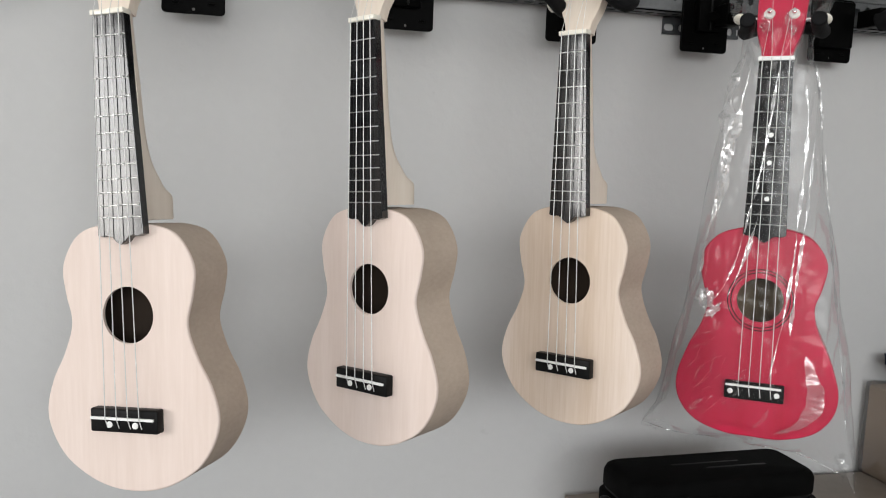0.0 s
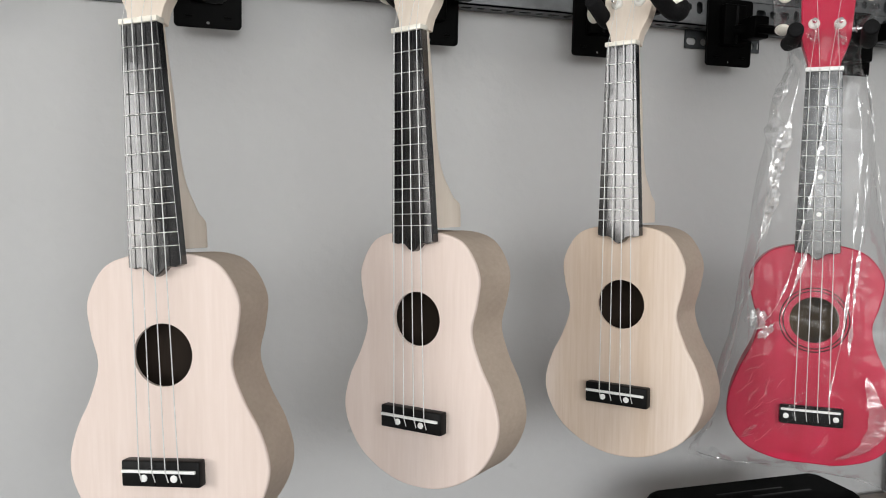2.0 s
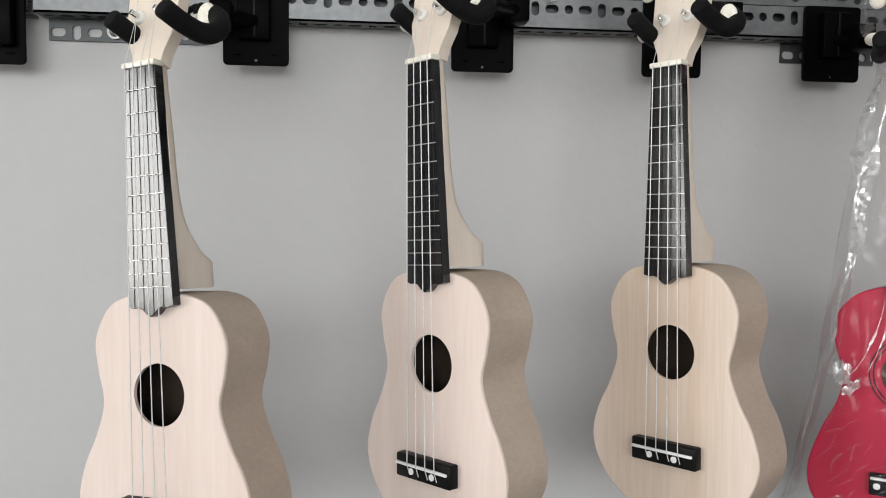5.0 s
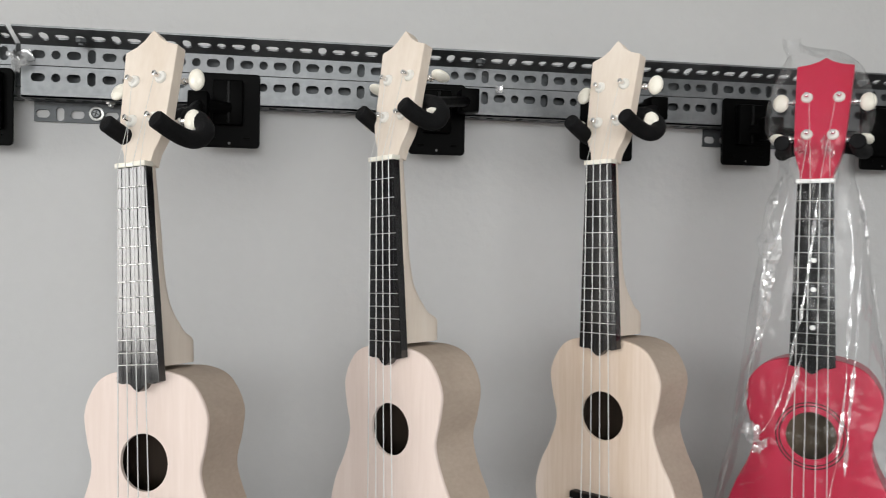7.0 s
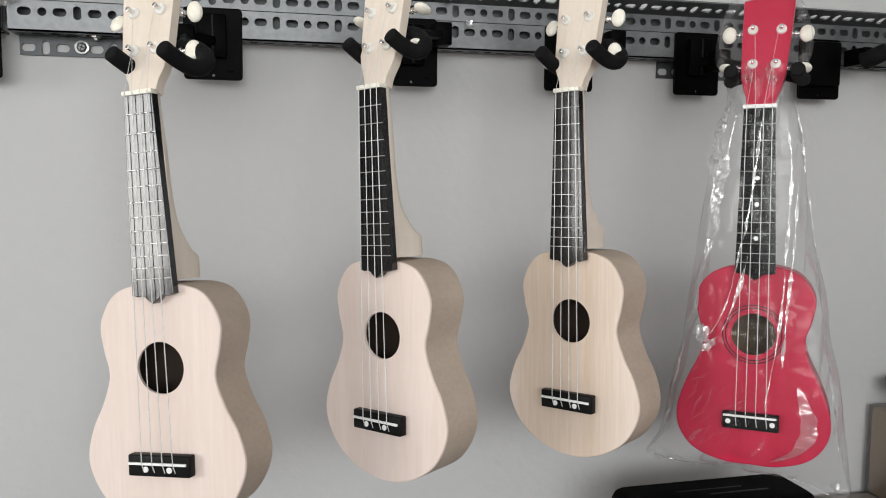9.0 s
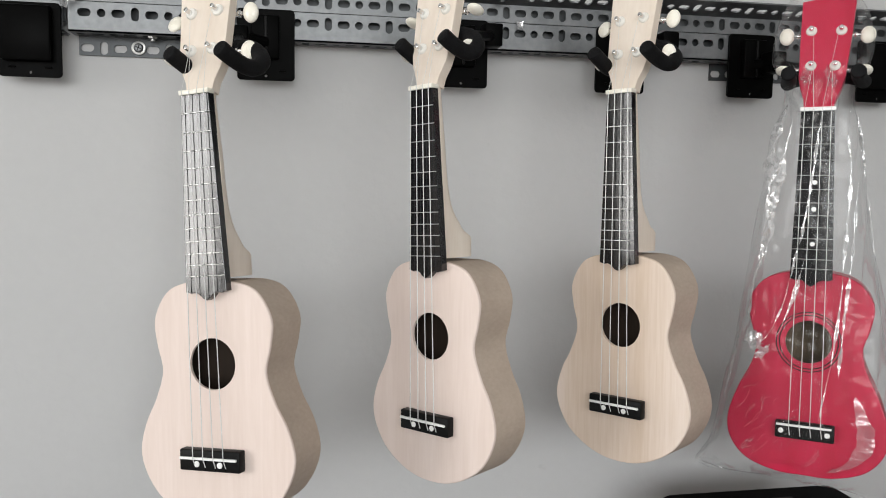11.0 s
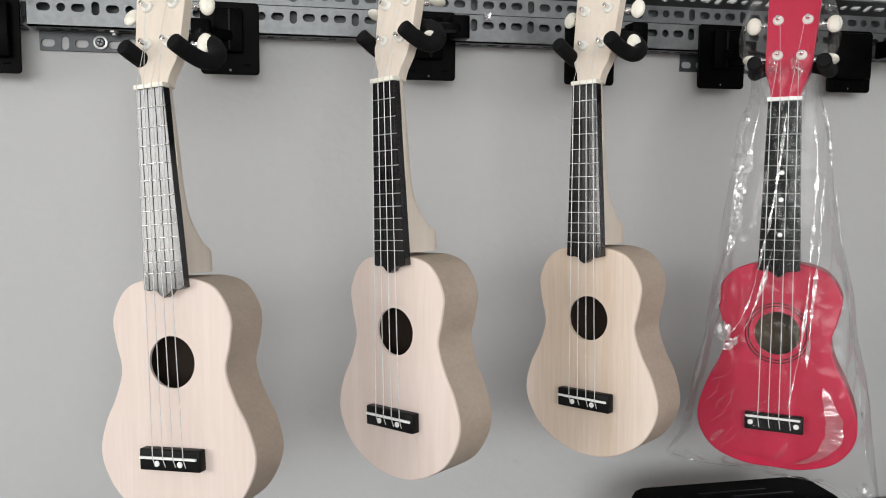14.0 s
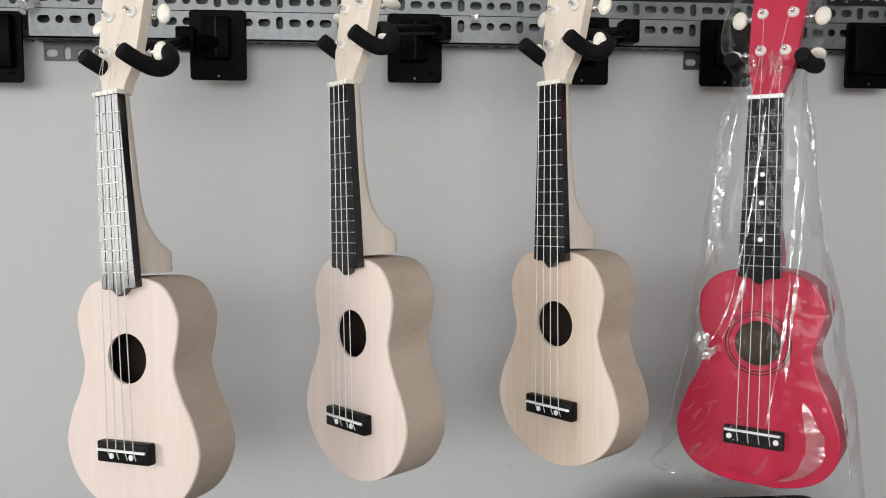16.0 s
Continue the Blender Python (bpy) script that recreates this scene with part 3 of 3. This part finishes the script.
def hanger(x, label, clevis, back, yaw, nut, off=(0, 0, 0)):
    """A steel plate with a folding arm whose foam-covered fork carries a headstock."""
    h = thing("instrument_hanger", pose(x, 1.0, 1.5), label, "hanger", "hangers on the rail")
    inv = Vector((x, 1.0, 1.5))
    part("back_plate", slab(rounded_rect(-0.035, 0.035, 0.0, 0.087, 0.005), 0.0, 0.0028, 0.0008, (0.0, 0.0055, 0.0017)), PLATE, h, "black enamelled back plate", sharp=18)
    for sx in (-1, 1):
        part("pressed_hook", box(sx * 0.020 - 0.004, sx * 0.020 + 0.004, -0.0022, 0.001, 0.0105, 0.0128, 0.0008), PLATE, h)
    if clevis is None:
        # folded away: a channel lies on the plate
        part("folded_channel", box(-0.030, 0.026, -0.014, 0.0, 0.018, 0.082, 0.003), PLATE, h)
        return h
    # added rib in a lighter black, standing for the channel's edge highlight
    part("mount_rib", box(-0.0015, 0.0015, -0.0150, -0.0125, 0.028, 0.076, 0.0006), BLACK, h)
    part("mount_channel", box(-0.018, 0.016, -0.013, 0.0, 0.026, 0.078, 0.002), PLATE, h)
    c, bk, n = (Vector(v) - inv for v in (clevis, back, nut))
    part("swing_link", tube([Vector((0, -0.010, c.z)), Vector((c.x * 0.5, -0.02, c.z)), c], 0.0075, 8), PLATE, h)
    cl = box(-0.011, 0.011, -0.014, 0.014, -0.014, 0.014, 0.002)
    cl.transform(Matrix.Translation(c))
    part("clevis", cl, PLATE, h)
    part("rod", tube([c, c.lerp(bk, 0.5), bk], 0.006, 10), PLATE, h)
    rot = Matrix.Translation(n) @ Matrix.Rotation(radians(yaw), 4, "Z")
    for sx in (-1, 1):
        pts = spline([(sx * 0.0330, -0.030, 0.0360), (sx * 0.0335, -0.012, 0.0290), (sx * 0.0355, 0.008, 0.0230), (sx * 0.0375, 0.023, 0.0235), (sx * 0.0345, 0.036, 0.0315), (sx * 0.020, 0.044, 0.0420), (sx * 0.002, 0.046, 0.0470)], 5)
        pts = [Matrix.Rotation(radians(off[3]), 3, "Z") @ Vector((p.x * off[4] / 0.033, (p.y + 0.03) * off[5], 0.036 + (p.z - 0.036) * off[6])) + Vector((off[0], off[1] - 0.03, off[2])) for p in pts]
        part("foam_prong", tube([rot @ p for p in pts], 0.0080, 14, ends=0.0022), FOAM, h, "black foam covered fork prong")
    return h


HUNG = "black steel instrument hanger with foam fork, on the rail"
NUTS = [POSES[i] @ Vector((0, 0, 0.356 if i == 3 else 0.345)) for i in range(4)]
YAWS = (-28.8, -51.1, -53.5, -38.5)
FORKS = ((0.004, 0.0095, 0.0, -15, 0.034, 0.76, 1.0), (-0.005, 0.020, 0.011, -12, 0.0368, 0.64, 1.0), (0.006, 0.008, 0.006, -5, 0.0335, 0.80, 1.0), (0.004, 0.0, 0.002, 0, 0.0345, 1.0, 0.45))
for i, (x, c) in enumerate(((-0.035, (-0.066, 0.968, 1.545)), (0.213, (0.245, 0.968, 1.562)), (0.4325, (0.483, 0.968, 1.563)), (0.6265, (0.640, 0.968, 1.545)))):
    dx, dy, dz, more, wide, long, dip = FORKS[i]
    yaw = YAWS[i]
    back = Matrix.Translation(NUTS[i]) @ Matrix.Rotation(radians(yaw), 4, "Z") @ (Matrix.Rotation(radians(more), 3, "Z") @ Vector((0, 0.076 * long, 0)) + Vector((dx, dy - 0.03, 0.036 + 0.011 * dip + dz)))
    hanger(x, HUNG, c, back, yaw, NUTS[i], FORKS[i])
folded = hanger(-0.307, "black steel hanger plate with its arm folded away", None, None, 0, None)
folded.location.z -= 0.006
empty = hanger(0.8285, "empty black steel hanger, its foam arm swung aside", None, None, 0, None)
o = Vector((0.8285, 1.0, 1.5))
part("clevis", box(0.030, 0.044, -0.055, -0.012, 0.046, 0.070, 0.002), PLATE, empty)
part("foam_prong", tube([p - o for p in spline([(0.873, 0.955, 1.559), (0.895, 0.952, 1.563), (0.925, 0.95, 1.566), (0.945, 0.945, 1.566), (0.958, 0.935, 1.555), (0.975, 0.92, 1.525)], 5)], 0.0085, 14, ends=0.002), FOAM, empty)
part("foam_knob", cyl((0.035, -0.045, 0.05), (0.050, -0.075, 0.062), 0.013, 0.012, 16, 0.003), FOAM, empty)


# ---- wall brackets, bolts and screws ----
def bracket(x0, x1, first):
    b = thing("angle_bracket", pose(x0, 1.036, 1.5265), "short dark slotted steel bracket screwed flat to the wall", "bracket", "wall brackets")
    bm = bmesh.new()
    slotted_strip(0, x1 - x0, 0.0, 0.0285, lambda x, v, d: (x, d, v), bm, first, up=-0.005)
    part("bracket_web", bm, DARKST, b)
    bm = bmesh.new()
    slotted_strip(0, x1 - x0, 0.0, 0.03, lambda x, v, d: (x, -v, 0.0265 + d), bm, first)
    part("bracket_leg", bm, DARKST, b)


bracket(-0.2605, -0.0935, 2)
bracket(0.583, 0.703, 0)


def pan_screw(x, y, z, r):
    s = thing("wall_screw", pose(x, y, z), "bright cross-head screw with washer in the bracket", "screw")
    part("washer", cyl((0, 0, 0), (0, -0.0015, 0), r, n=28, bevel=0.0004), ZINC, s)
    part("head", cyl((0, -0.0015, 0), (0, -0.004, 0), r * 0.72, r * 0.5, 24, 0.0005), STEEL, s)
    for a in (20, 110):
        g = box(-r * 0.4, r * 0.4, -0.0044, -0.0036, -0.0006, 0.0006)
        g.transform(Matrix.Rotation(radians(a), 4, "Y"))
        part("cross_recess", g, BLACK, s)


pan_screw(-0.1905, 1.034, 1.5375, 0.0085)


def hex_bolt(x, y, z, up, r=0.0055, mat=ZINC):
    s = thing("hex_bolt", pose(x, y, z, 0 if up else 180), "small steel hexagon nut and bolt end under the rail", "bolt", "rail bolts")
    part("nut", cyl((0, 0, 0), (0, 0, 0.005), r, n=6, bevel=0.0005), mat, s)
    part("shank", cyl((0, 0, 0.005), (0, 0, 0.008), r * 0.55, n=12, bevel=0.0005), mat, s)


hex_bolt(-0.1715, 1.020, 1.5525, False)
hex_bolt(-0.196, 0.985, 1.6150, False, 0.0062, DARKST)
hex_bolt(0.262, 0.983, 1.6155, False, 0.0062, DARKST)
hex_bolt(0.780, 0.983, 1.6155, False, 0.0062, DARKST)


def film_scrap(m, size, label):
    sc = thing("film_scrap", m, label, "plastic scrap")
    g = bmesh.new()
    bmesh.ops.create_grid(g, x_segments=18, y_segments=18, size=size)
    for v in g.verts:
        v.co += noise.noise_vector(v.co * 90 + Vector((m.translation.x * 9, 0, 0))) * size * 0.75
    part("film", g, FOLD, sc, sharp=180)


film_scrap(pose(-0.262, 0.992, 1.588, 80, 0, 20), 0.011, "small crumpled scrap of clear film caught on the rail")
film_scrap(pose(0.290, 0.995, 1.583, 80, 0, 0), 0.005, "tiny torn scrap of clear film on the rail")

# ---- counter, case, carton ----
t = thing("counter_table", pose(0.9, 0.65, -0.04), "worn brown laminate counter table against the wall", "table")
part("tabletop", box(-0.430, 0.9, 0.06, 0.375, 0.885, 0.915, 0.003), TABLE, t)
for sx in (-0.39, 0.85):
    for sy in (0.10, 0.33):
        part("leg", box(sx - 0.025, sx + 0.025, sy - 0.025, sy + 0.025, 0.04, 0.885, 0.003), TABLE, t)

c = thing("instrument_case", pose(0.590, 0.860, 0.875), "black cloth covered hard case lying shut on the counter", "case")


def case_shell(z0, z1, grow, top):
    b = bmesh.new()
    o = rounded_rect(-0.130 - grow, 0.130 + grow, -0.047 - grow, 0.047 + grow, 0.022, 6)
    rings = []
    for d, z in ((0.004, z0), (0.0, z0 + 0.003), (0.0, z1 - 0.010), (0.003, z1 - 0.004), (0.009, z1)) if top else ((0.006, z0), (0.0, z0 + 0.006), (0.0, z1 - 0.002), (0.003, z1)):
        rings.append([b.verts.new((x, y, z)) for x, y in inset(o, d)])
    for p, q in zip(rings, rings[1:]):
        ring_faces(b, p, q)
    b.faces.new(rings[0])
    b.faces.new(rings[-1])
    return b


part("lower_shell", case_shell(0.0, 0.066, 0.003, False), CASEM, c, sharp=60)
part("lid", case_shell(0.070, 0.101, 0.0, True), CASEM, c, sharp=60)
part("seam_band", case_shell(0.0655, 0.0705, -0.002, False), BLACK, c, sharp=60)
part("badge", box(-0.01, 0.075, -0.012, -0.007, 0.1005, 0.1014, 0.0004), BLACK, c, "faint embossed badge strip")
part("badge", box(-0.05, 0.045, 0.004, 0.008, 0.1005, 0.1014, 0.0004), BLACK, c, "faint embossed badge strip")
for sx in (-1, 1):
    part("latch", box(sx * 0.138 - 0.007, sx * 0.138 + 0.007, -0.016, 0.012, 0.045, 0.068, 0.005, 3), BLACK, c, "black rounded side latch")

k = thing("carton", pose(1.177, 0.925, 0.875), "brown cardboard carton with plastic wrap on the counter", "box")
part("carton_body", box(-0.20, 0.20, -0.10, 0.10, 0.0, 0.142, 0.004), CARD, k)
g = box(-0.2035, 0.2035, -0.1035, 0.1035, 0.0005, 0.1455)
bmesh.ops.subdivide_edges(g, edges=g.edges[:], cuts=24, use_grid_fill=True)
for v in g.verts:
    v.co += noise.noise_vector(v.co * 38) * 0.0028
    v.co.z = max(v.co.z, 0.0005)
part("shrink_wrap", g, PINCH, k, "clear wrinkled plastic wrap", sharp=180)
for x, z0, z1 in ((-0.128, 0.030, 0.078), (-0.112, 0.026, 0.074), (-0.100, 0.040, 0.070)):
    part("print_bar", box(x - 0.004, x + 0.004, -0.1012, -0.098, z0, z1), INK, k, "unreadable dark print")

n = thing("folded_cloth", pose(1.117, 0.94, 1.0175), "dark navy folded cloth bag lying on the carton", "bag")


def cloth_layer(x0, x1, y0, y1, z0, z1, seed):
    """A soft folded layer: a rounded slab with sagging, rumpled faces."""
    g = box(x0, x1, y0, y1, z0, z1)
    bmesh.ops.subdivide_edges(g, edges=g.edges[:], cuts=14, use_grid_fill=True)
    mid, hh = (z0 + z1) / 2, (z1 - z0) / 2
    for v in g.verts:
        edge = min(v.co.x - x0, v.co.y - y0, y1 - v.co.y, 0.02) / 0.02
        v.co.z = mid + (v.co.z - mid) * (0.55 + 0.45 * edge)
        v.co += noise.noise_vector(v.co * 34 + Vector((seed, 0, 0))) * Vector((0.006, 0.006, hh * 0.22)).length * 0.6
        v.co.z = max(v.co.z, 0)
    return g


part("cloth", cloth_layer(-0.098, 0.14, -0.06, 0.07, 0.0, 0.024, 2.0), NAVY, n, sharp=60)
part("flap", cloth_layer(-0.130, 0.14, -0.07, 0.07, 0.024, 0.058, 5.0), NAVY, n, "thick upper fold of navy cloth", sharp=60)
part("strap", tube(spline([(-0.118, -0.055, 0.072), (-0.100, -0.056, 0.064), (-0.070, -0.056, 0.058), (-0.02, -0.05, 0.055)], 5), 0.0022, 8), NAVY, n, "thin dark strap end")


# ---- clear bag over the red ukulele ----
def bag_point(rows, x, z, lift):
    """A point on the bag's front at x and z, lifted off it."""
    for (za, wa, fa, ba, sa), (zb, wb, fb, bb, sb) in zip(rows, rows[1:]):
        if zb <= z <= za:
            t = (za - z) / (za - zb)
            w, f, bk, sh = wa + (wb - wa) * t, fa + (fb - fa) * t, ba + (bb - ba) * t, sa + (sb - sa) * t
            break
    else:
        w, f, bk, sh = rows[-1][1:]
    ca = min(abs(x - sh) / w, 0.995) ** 1.25
    return Vector((x, (f + bk) / 2 - (bk - f) / 2 * (1 - ca * ca) ** 0.35 - lift, z))


def fold_strip(ob, rows, path, width, seed, mat=None, facet=0.35):
    """A strip for a creased double fold, or for a highlight: narrow, of many small facets, of uneven width, broken here
    and there.
    """
    rnd = random.Random(seed)
    pts = spline([Vector((x, 0, z)) for x, z in path], 14)
    g, prev = bmesh.new(), None
    for j, p in enumerate(pts):
        end = min(1, j / 5, (len(pts) - 1 - j) / 5)
        size = max(0.10, 1.3 * noise.noise(Vector((seed * 3.7, p.z * 38, 0.5))) + 0.50)
        half = width * max(end, 0.05) * size * rnd.uniform(0.8, 1.2)
        if facet < 0.2:  # highlight on film drawn tight: a smooth lens-shaped band
            half = width * max(math.sin(math.pi * j / (len(pts) - 1)) ** 0.7, 0.05)
        lift = 0.0030 + 0.0012 * noise.noise(Vector((seed, p.z * 60, 2)))
        wob = 0.0009 * noise.noise(Vector((seed * 1.3, p.z * 90, 5)))
        cur = []
        for e in (-1, -0.3, 0.35, 1):
            q = bag_point(rows, p.x + wob + e * half, p.z + rnd.uniform(-0.0007, 0.0007), lift)
            if facet < 0.2:
                q.x += half * 0.45 * noise.noise(Vector((e * 3, p.z * 75, seed)))
            q.y += rnd.uniform(-facet, facet) * half
            cur.append(g.verts.new(q))
        if prev:
            for k in range(3):
                g.faces.new((prev[k], prev[k + 1], cur[k + 1], cur[k]))
        prev = cur
    part("fold", g, mat or FOLD, ob, "glossy strip for a fold or highlight of the film", sharp=14 if facet > 0.2 else 60)


def crumple(ob, rows, x, z, sx, sz, seed, mat, turn=0.0):
    """A crumpled patch of film with a ragged outline."""
    g = bmesh.new()
    n = 13
    grid = {}
    for i in range(n):
        for j in range(n):
            u, v = i / (n - 1) * 2 - 1, j / (n - 1) * 2 - 1
            if math.hypot(u, v) + 0.55 * noise.noise(Vector((u * 2.2 + seed, v * 2.2, seed))) > 0.85:
                continue
            du, dv = u * sx * math.cos(turn) - v * sz * math.sin(turn), u * sx * math.sin(turn) + v * sz * math.cos(turn)
            rough = noise.noise_vector(Vector((u * 3 + seed, v * 3, 0.7))) * min(sx, sz)
            p = bag_point(rows, x + du + rough.x * 0.3, z + dv + rough.z * 0.3, 0.0035)
            p.y += rough.y * 0.45
            grid[i, j] = g.verts.new(p)
    for i in range(n - 1):
        for j in range(n - 1):
            q = [grid.get(c) for c in ((i, j), (i + 1, j), (i + 1, j + 1), (i, j + 1))]
            if all(q):
                g.faces.new((q[0], q[1], q[2]))
                g.faces.new((q[0], q[2], q[3]))
    part("crumple", g, mat, ob, "crumpled patch of the film", sharp=10)


def bag(m):
    b = bmesh.new()
    ob = thing("plastic_bag", m, "clear crumpled plastic bag drawn over the red ukulele", "bag")
    rows = [  # height, half width, front, back, sideways
        (0.520, 0.009, 0.030, 0.046, -0.030), (0.508, 0.011, 0.026, 0.048, -0.027), (0.497, 0.027, 0.018, 0.058, -0.008), (0.480, 0.039, 0.008, 0.060, 0), (0.445, 0.049, -0.008, 0.056, 0), (0.412, 0.048, -0.018, 0.050, 0), (0.388, 0.036, -0.022, 0.046, 0),
        (0.362, 0.034, -0.020, 0.034, 0), (0.325, 0.047, -0.018, 0.030, -0.002), (0.27, 0.053, -0.019, 0.034, -0.003), (0.21, 0.061, -0.018, 0.056, -0.002), (0.15, 0.072, -0.012, 0.064, 0), (0.09, 0.080, -0.015, 0.066, 0),
        (0.03, 0.093, -0.014, 0.066, 0), (-0.03, 0.103, -0.010, 0.064, -0.003), (-0.050, 0.110, -0.002, 0.058, -0.005), (-0.064, 0.114, 0.012, 0.044, -0.007), (-0.074, 0.116, 0.024, 0.030, -0.007)]
    K, per = 240, 13
    prof = spline([Vector((a, h, f)) for a, h, f, _, _ in rows], per)
    prof2 = spline([Vector((k, s, 0)) for _, _, _, k, s in rows], per)
    rings = []
    for p, q in zip(prof, prof2):
        z, w, f, bk, sx = p.x, p.y, p.z, q.x, q.y
        ring = []
        for k in range(K):
            a = 2 * math.pi * k / K
            ca, sa = math.cos(a), math.sin(a)
            x = w * math.copysign(abs(ca) ** 0.8, ca)
            y = (f + bk) / 2 + (bk - f) / 2 * math.copysign(abs(sa) ** 0.7, sa)
            v = Vector((x, y, z))
            ridge = 1 - abs(noise.noise(Vector((x * 55, y * 55, z * 9 + 3)))) * 2.2
            v += Vector((ca, sa, 0)) * (noise.noise(Vector((x * 30, y * 30, z * 6))) * 0.0040 + max(0, ridge) ** 3 * 0.0022 + noise.noise(v * 95) * 0.0009)
            v.x += sx
            if z < -0.035:
                lo = min(1, (-0.035 - z) / 0.035)
                v.z += lo * (0.010 * noise.noise(Vector((x * 34, 0, 1))) - 0.030 * max(0, x / 0.112) ** 8 + 0.004 * max(0, -x / 0.112) ** 4)
            ring.append(b.verts.new(v))
        rings.append(ring)
    for p, q in zip(rings, rings[1:]):
        ring_faces(b, p, q)
    part("film", b, FILM, ob, sharp=180)
    for i, (width, path) in enumerate((
            (0.0100, ((-0.031, 0.362), (-0.043, 0.325), (-0.047, 0.256), (-0.049, 0.204), (-0.056, 0.172))),
            (0.0068, ((-0.024, 0.345), (-0.036, 0.282), (-0.044, 0.230), (-0.050, 0.180))),
            (0.0030, ((-0.050, 0.210), (-0.060, 0.160), (-0.066, 0.110))),
            (0.0042, ((0.040, 0.350), (0.046, 0.312), (0.050, 0.280))),
            (0.0021, ((0.030, 0.330), (0.036, 0.288), (0.034, 0.217), (0.029, 0.113), (0.014, 0.008))),
            (0.0016, ((0.044, 0.290), (0.041, 0.200), (0.036, 0.130), (0.032, 0.060))),
            (0.0019, ((0.004, 0.345), (-0.004, 0.262), (-0.012, 0.204))),
            (0.0028, ((-0.012, 0.212), (-0.024, 0.150), (-0.036, 0.112), (-0.052, 0.088))),
            (0.0022, ((-0.004, 0.200), (-0.018, 0.140), (-0.034, 0.096))),
            (0.0014, ((0.054, 0.260), (0.064, 0.180), (0.078, 0.080), (0.090, 0.000), (0.094, -0.050))),
            (0.0016, ((-0.070, 0.120), (-0.086, 0.040), (-0.100, -0.030))),
            (0.0034, ((-0.116, -0.062), (-0.080, -0.068), (-0.040, -0.066))),
            (0.0030, ((0.000, -0.070), (0.050, -0.074), (0.092, -0.090))))):
        fold_strip(ob, rows, path, width, i + 1)
    # an added strip for the highlight where film is drawn tight over the lower edge of the body, and the small creases
    # round it
    fold_strip(ob, rows, ((0.050, 0.040), (0.058, 0.014), (0.062, -0.012), (0.049, -0.035), (0.024, -0.050)), 0.0090, 43, SHEEN, 0.08)
    fold_strip(ob, rows, ((0.016, -0.022), (0.010, -0.036), (0.002, -0.046)), 0.0034, 44, PINCH, 0.1)
    rnd = random.Random(8)
    for i in range(26):
        x, z, a, ln = rnd.uniform(-0.070, -0.016), rnd.uniform(-0.042, 0.056), rnd.uniform(0.3, 1.5), rnd.uniform(0.006, 0.014)
        dx, dz = ln * math.cos(a), ln * math.sin(a)
        bow = rnd.uniform(-0.003, 0.003)
        fold_strip(ob, rows, ((x - dx, z - dz), (x + bow, z), (x + dx, z + dz)), rnd.uniform(0.0008, 0.0030), 60 + i, PINCH, 0.3)
    for i, (x, z, sx, sz, turn, mat) in enumerate((
            (-0.056, 0.094, 0.013, 0.017, 0.5, FOLD), (-0.048, 0.080, 0.007, 0.014, -0.5, FOLD), (0.012, 0.388, 0.008, 0.014, 0.2, PINCH), (-0.012, 0.390, 0.007, 0.012, 0.0, PINCH),
            (0.092, -0.080, 0.010, 0.022, 0.1, PINCH), (-0.104, -0.060, 0.022, 0.009, 0.2, PINCH))):
        crumple(ob, rows, x, z, sx, sz, i * 5.3 + 1, mat, turn)


bag(POSES[3])
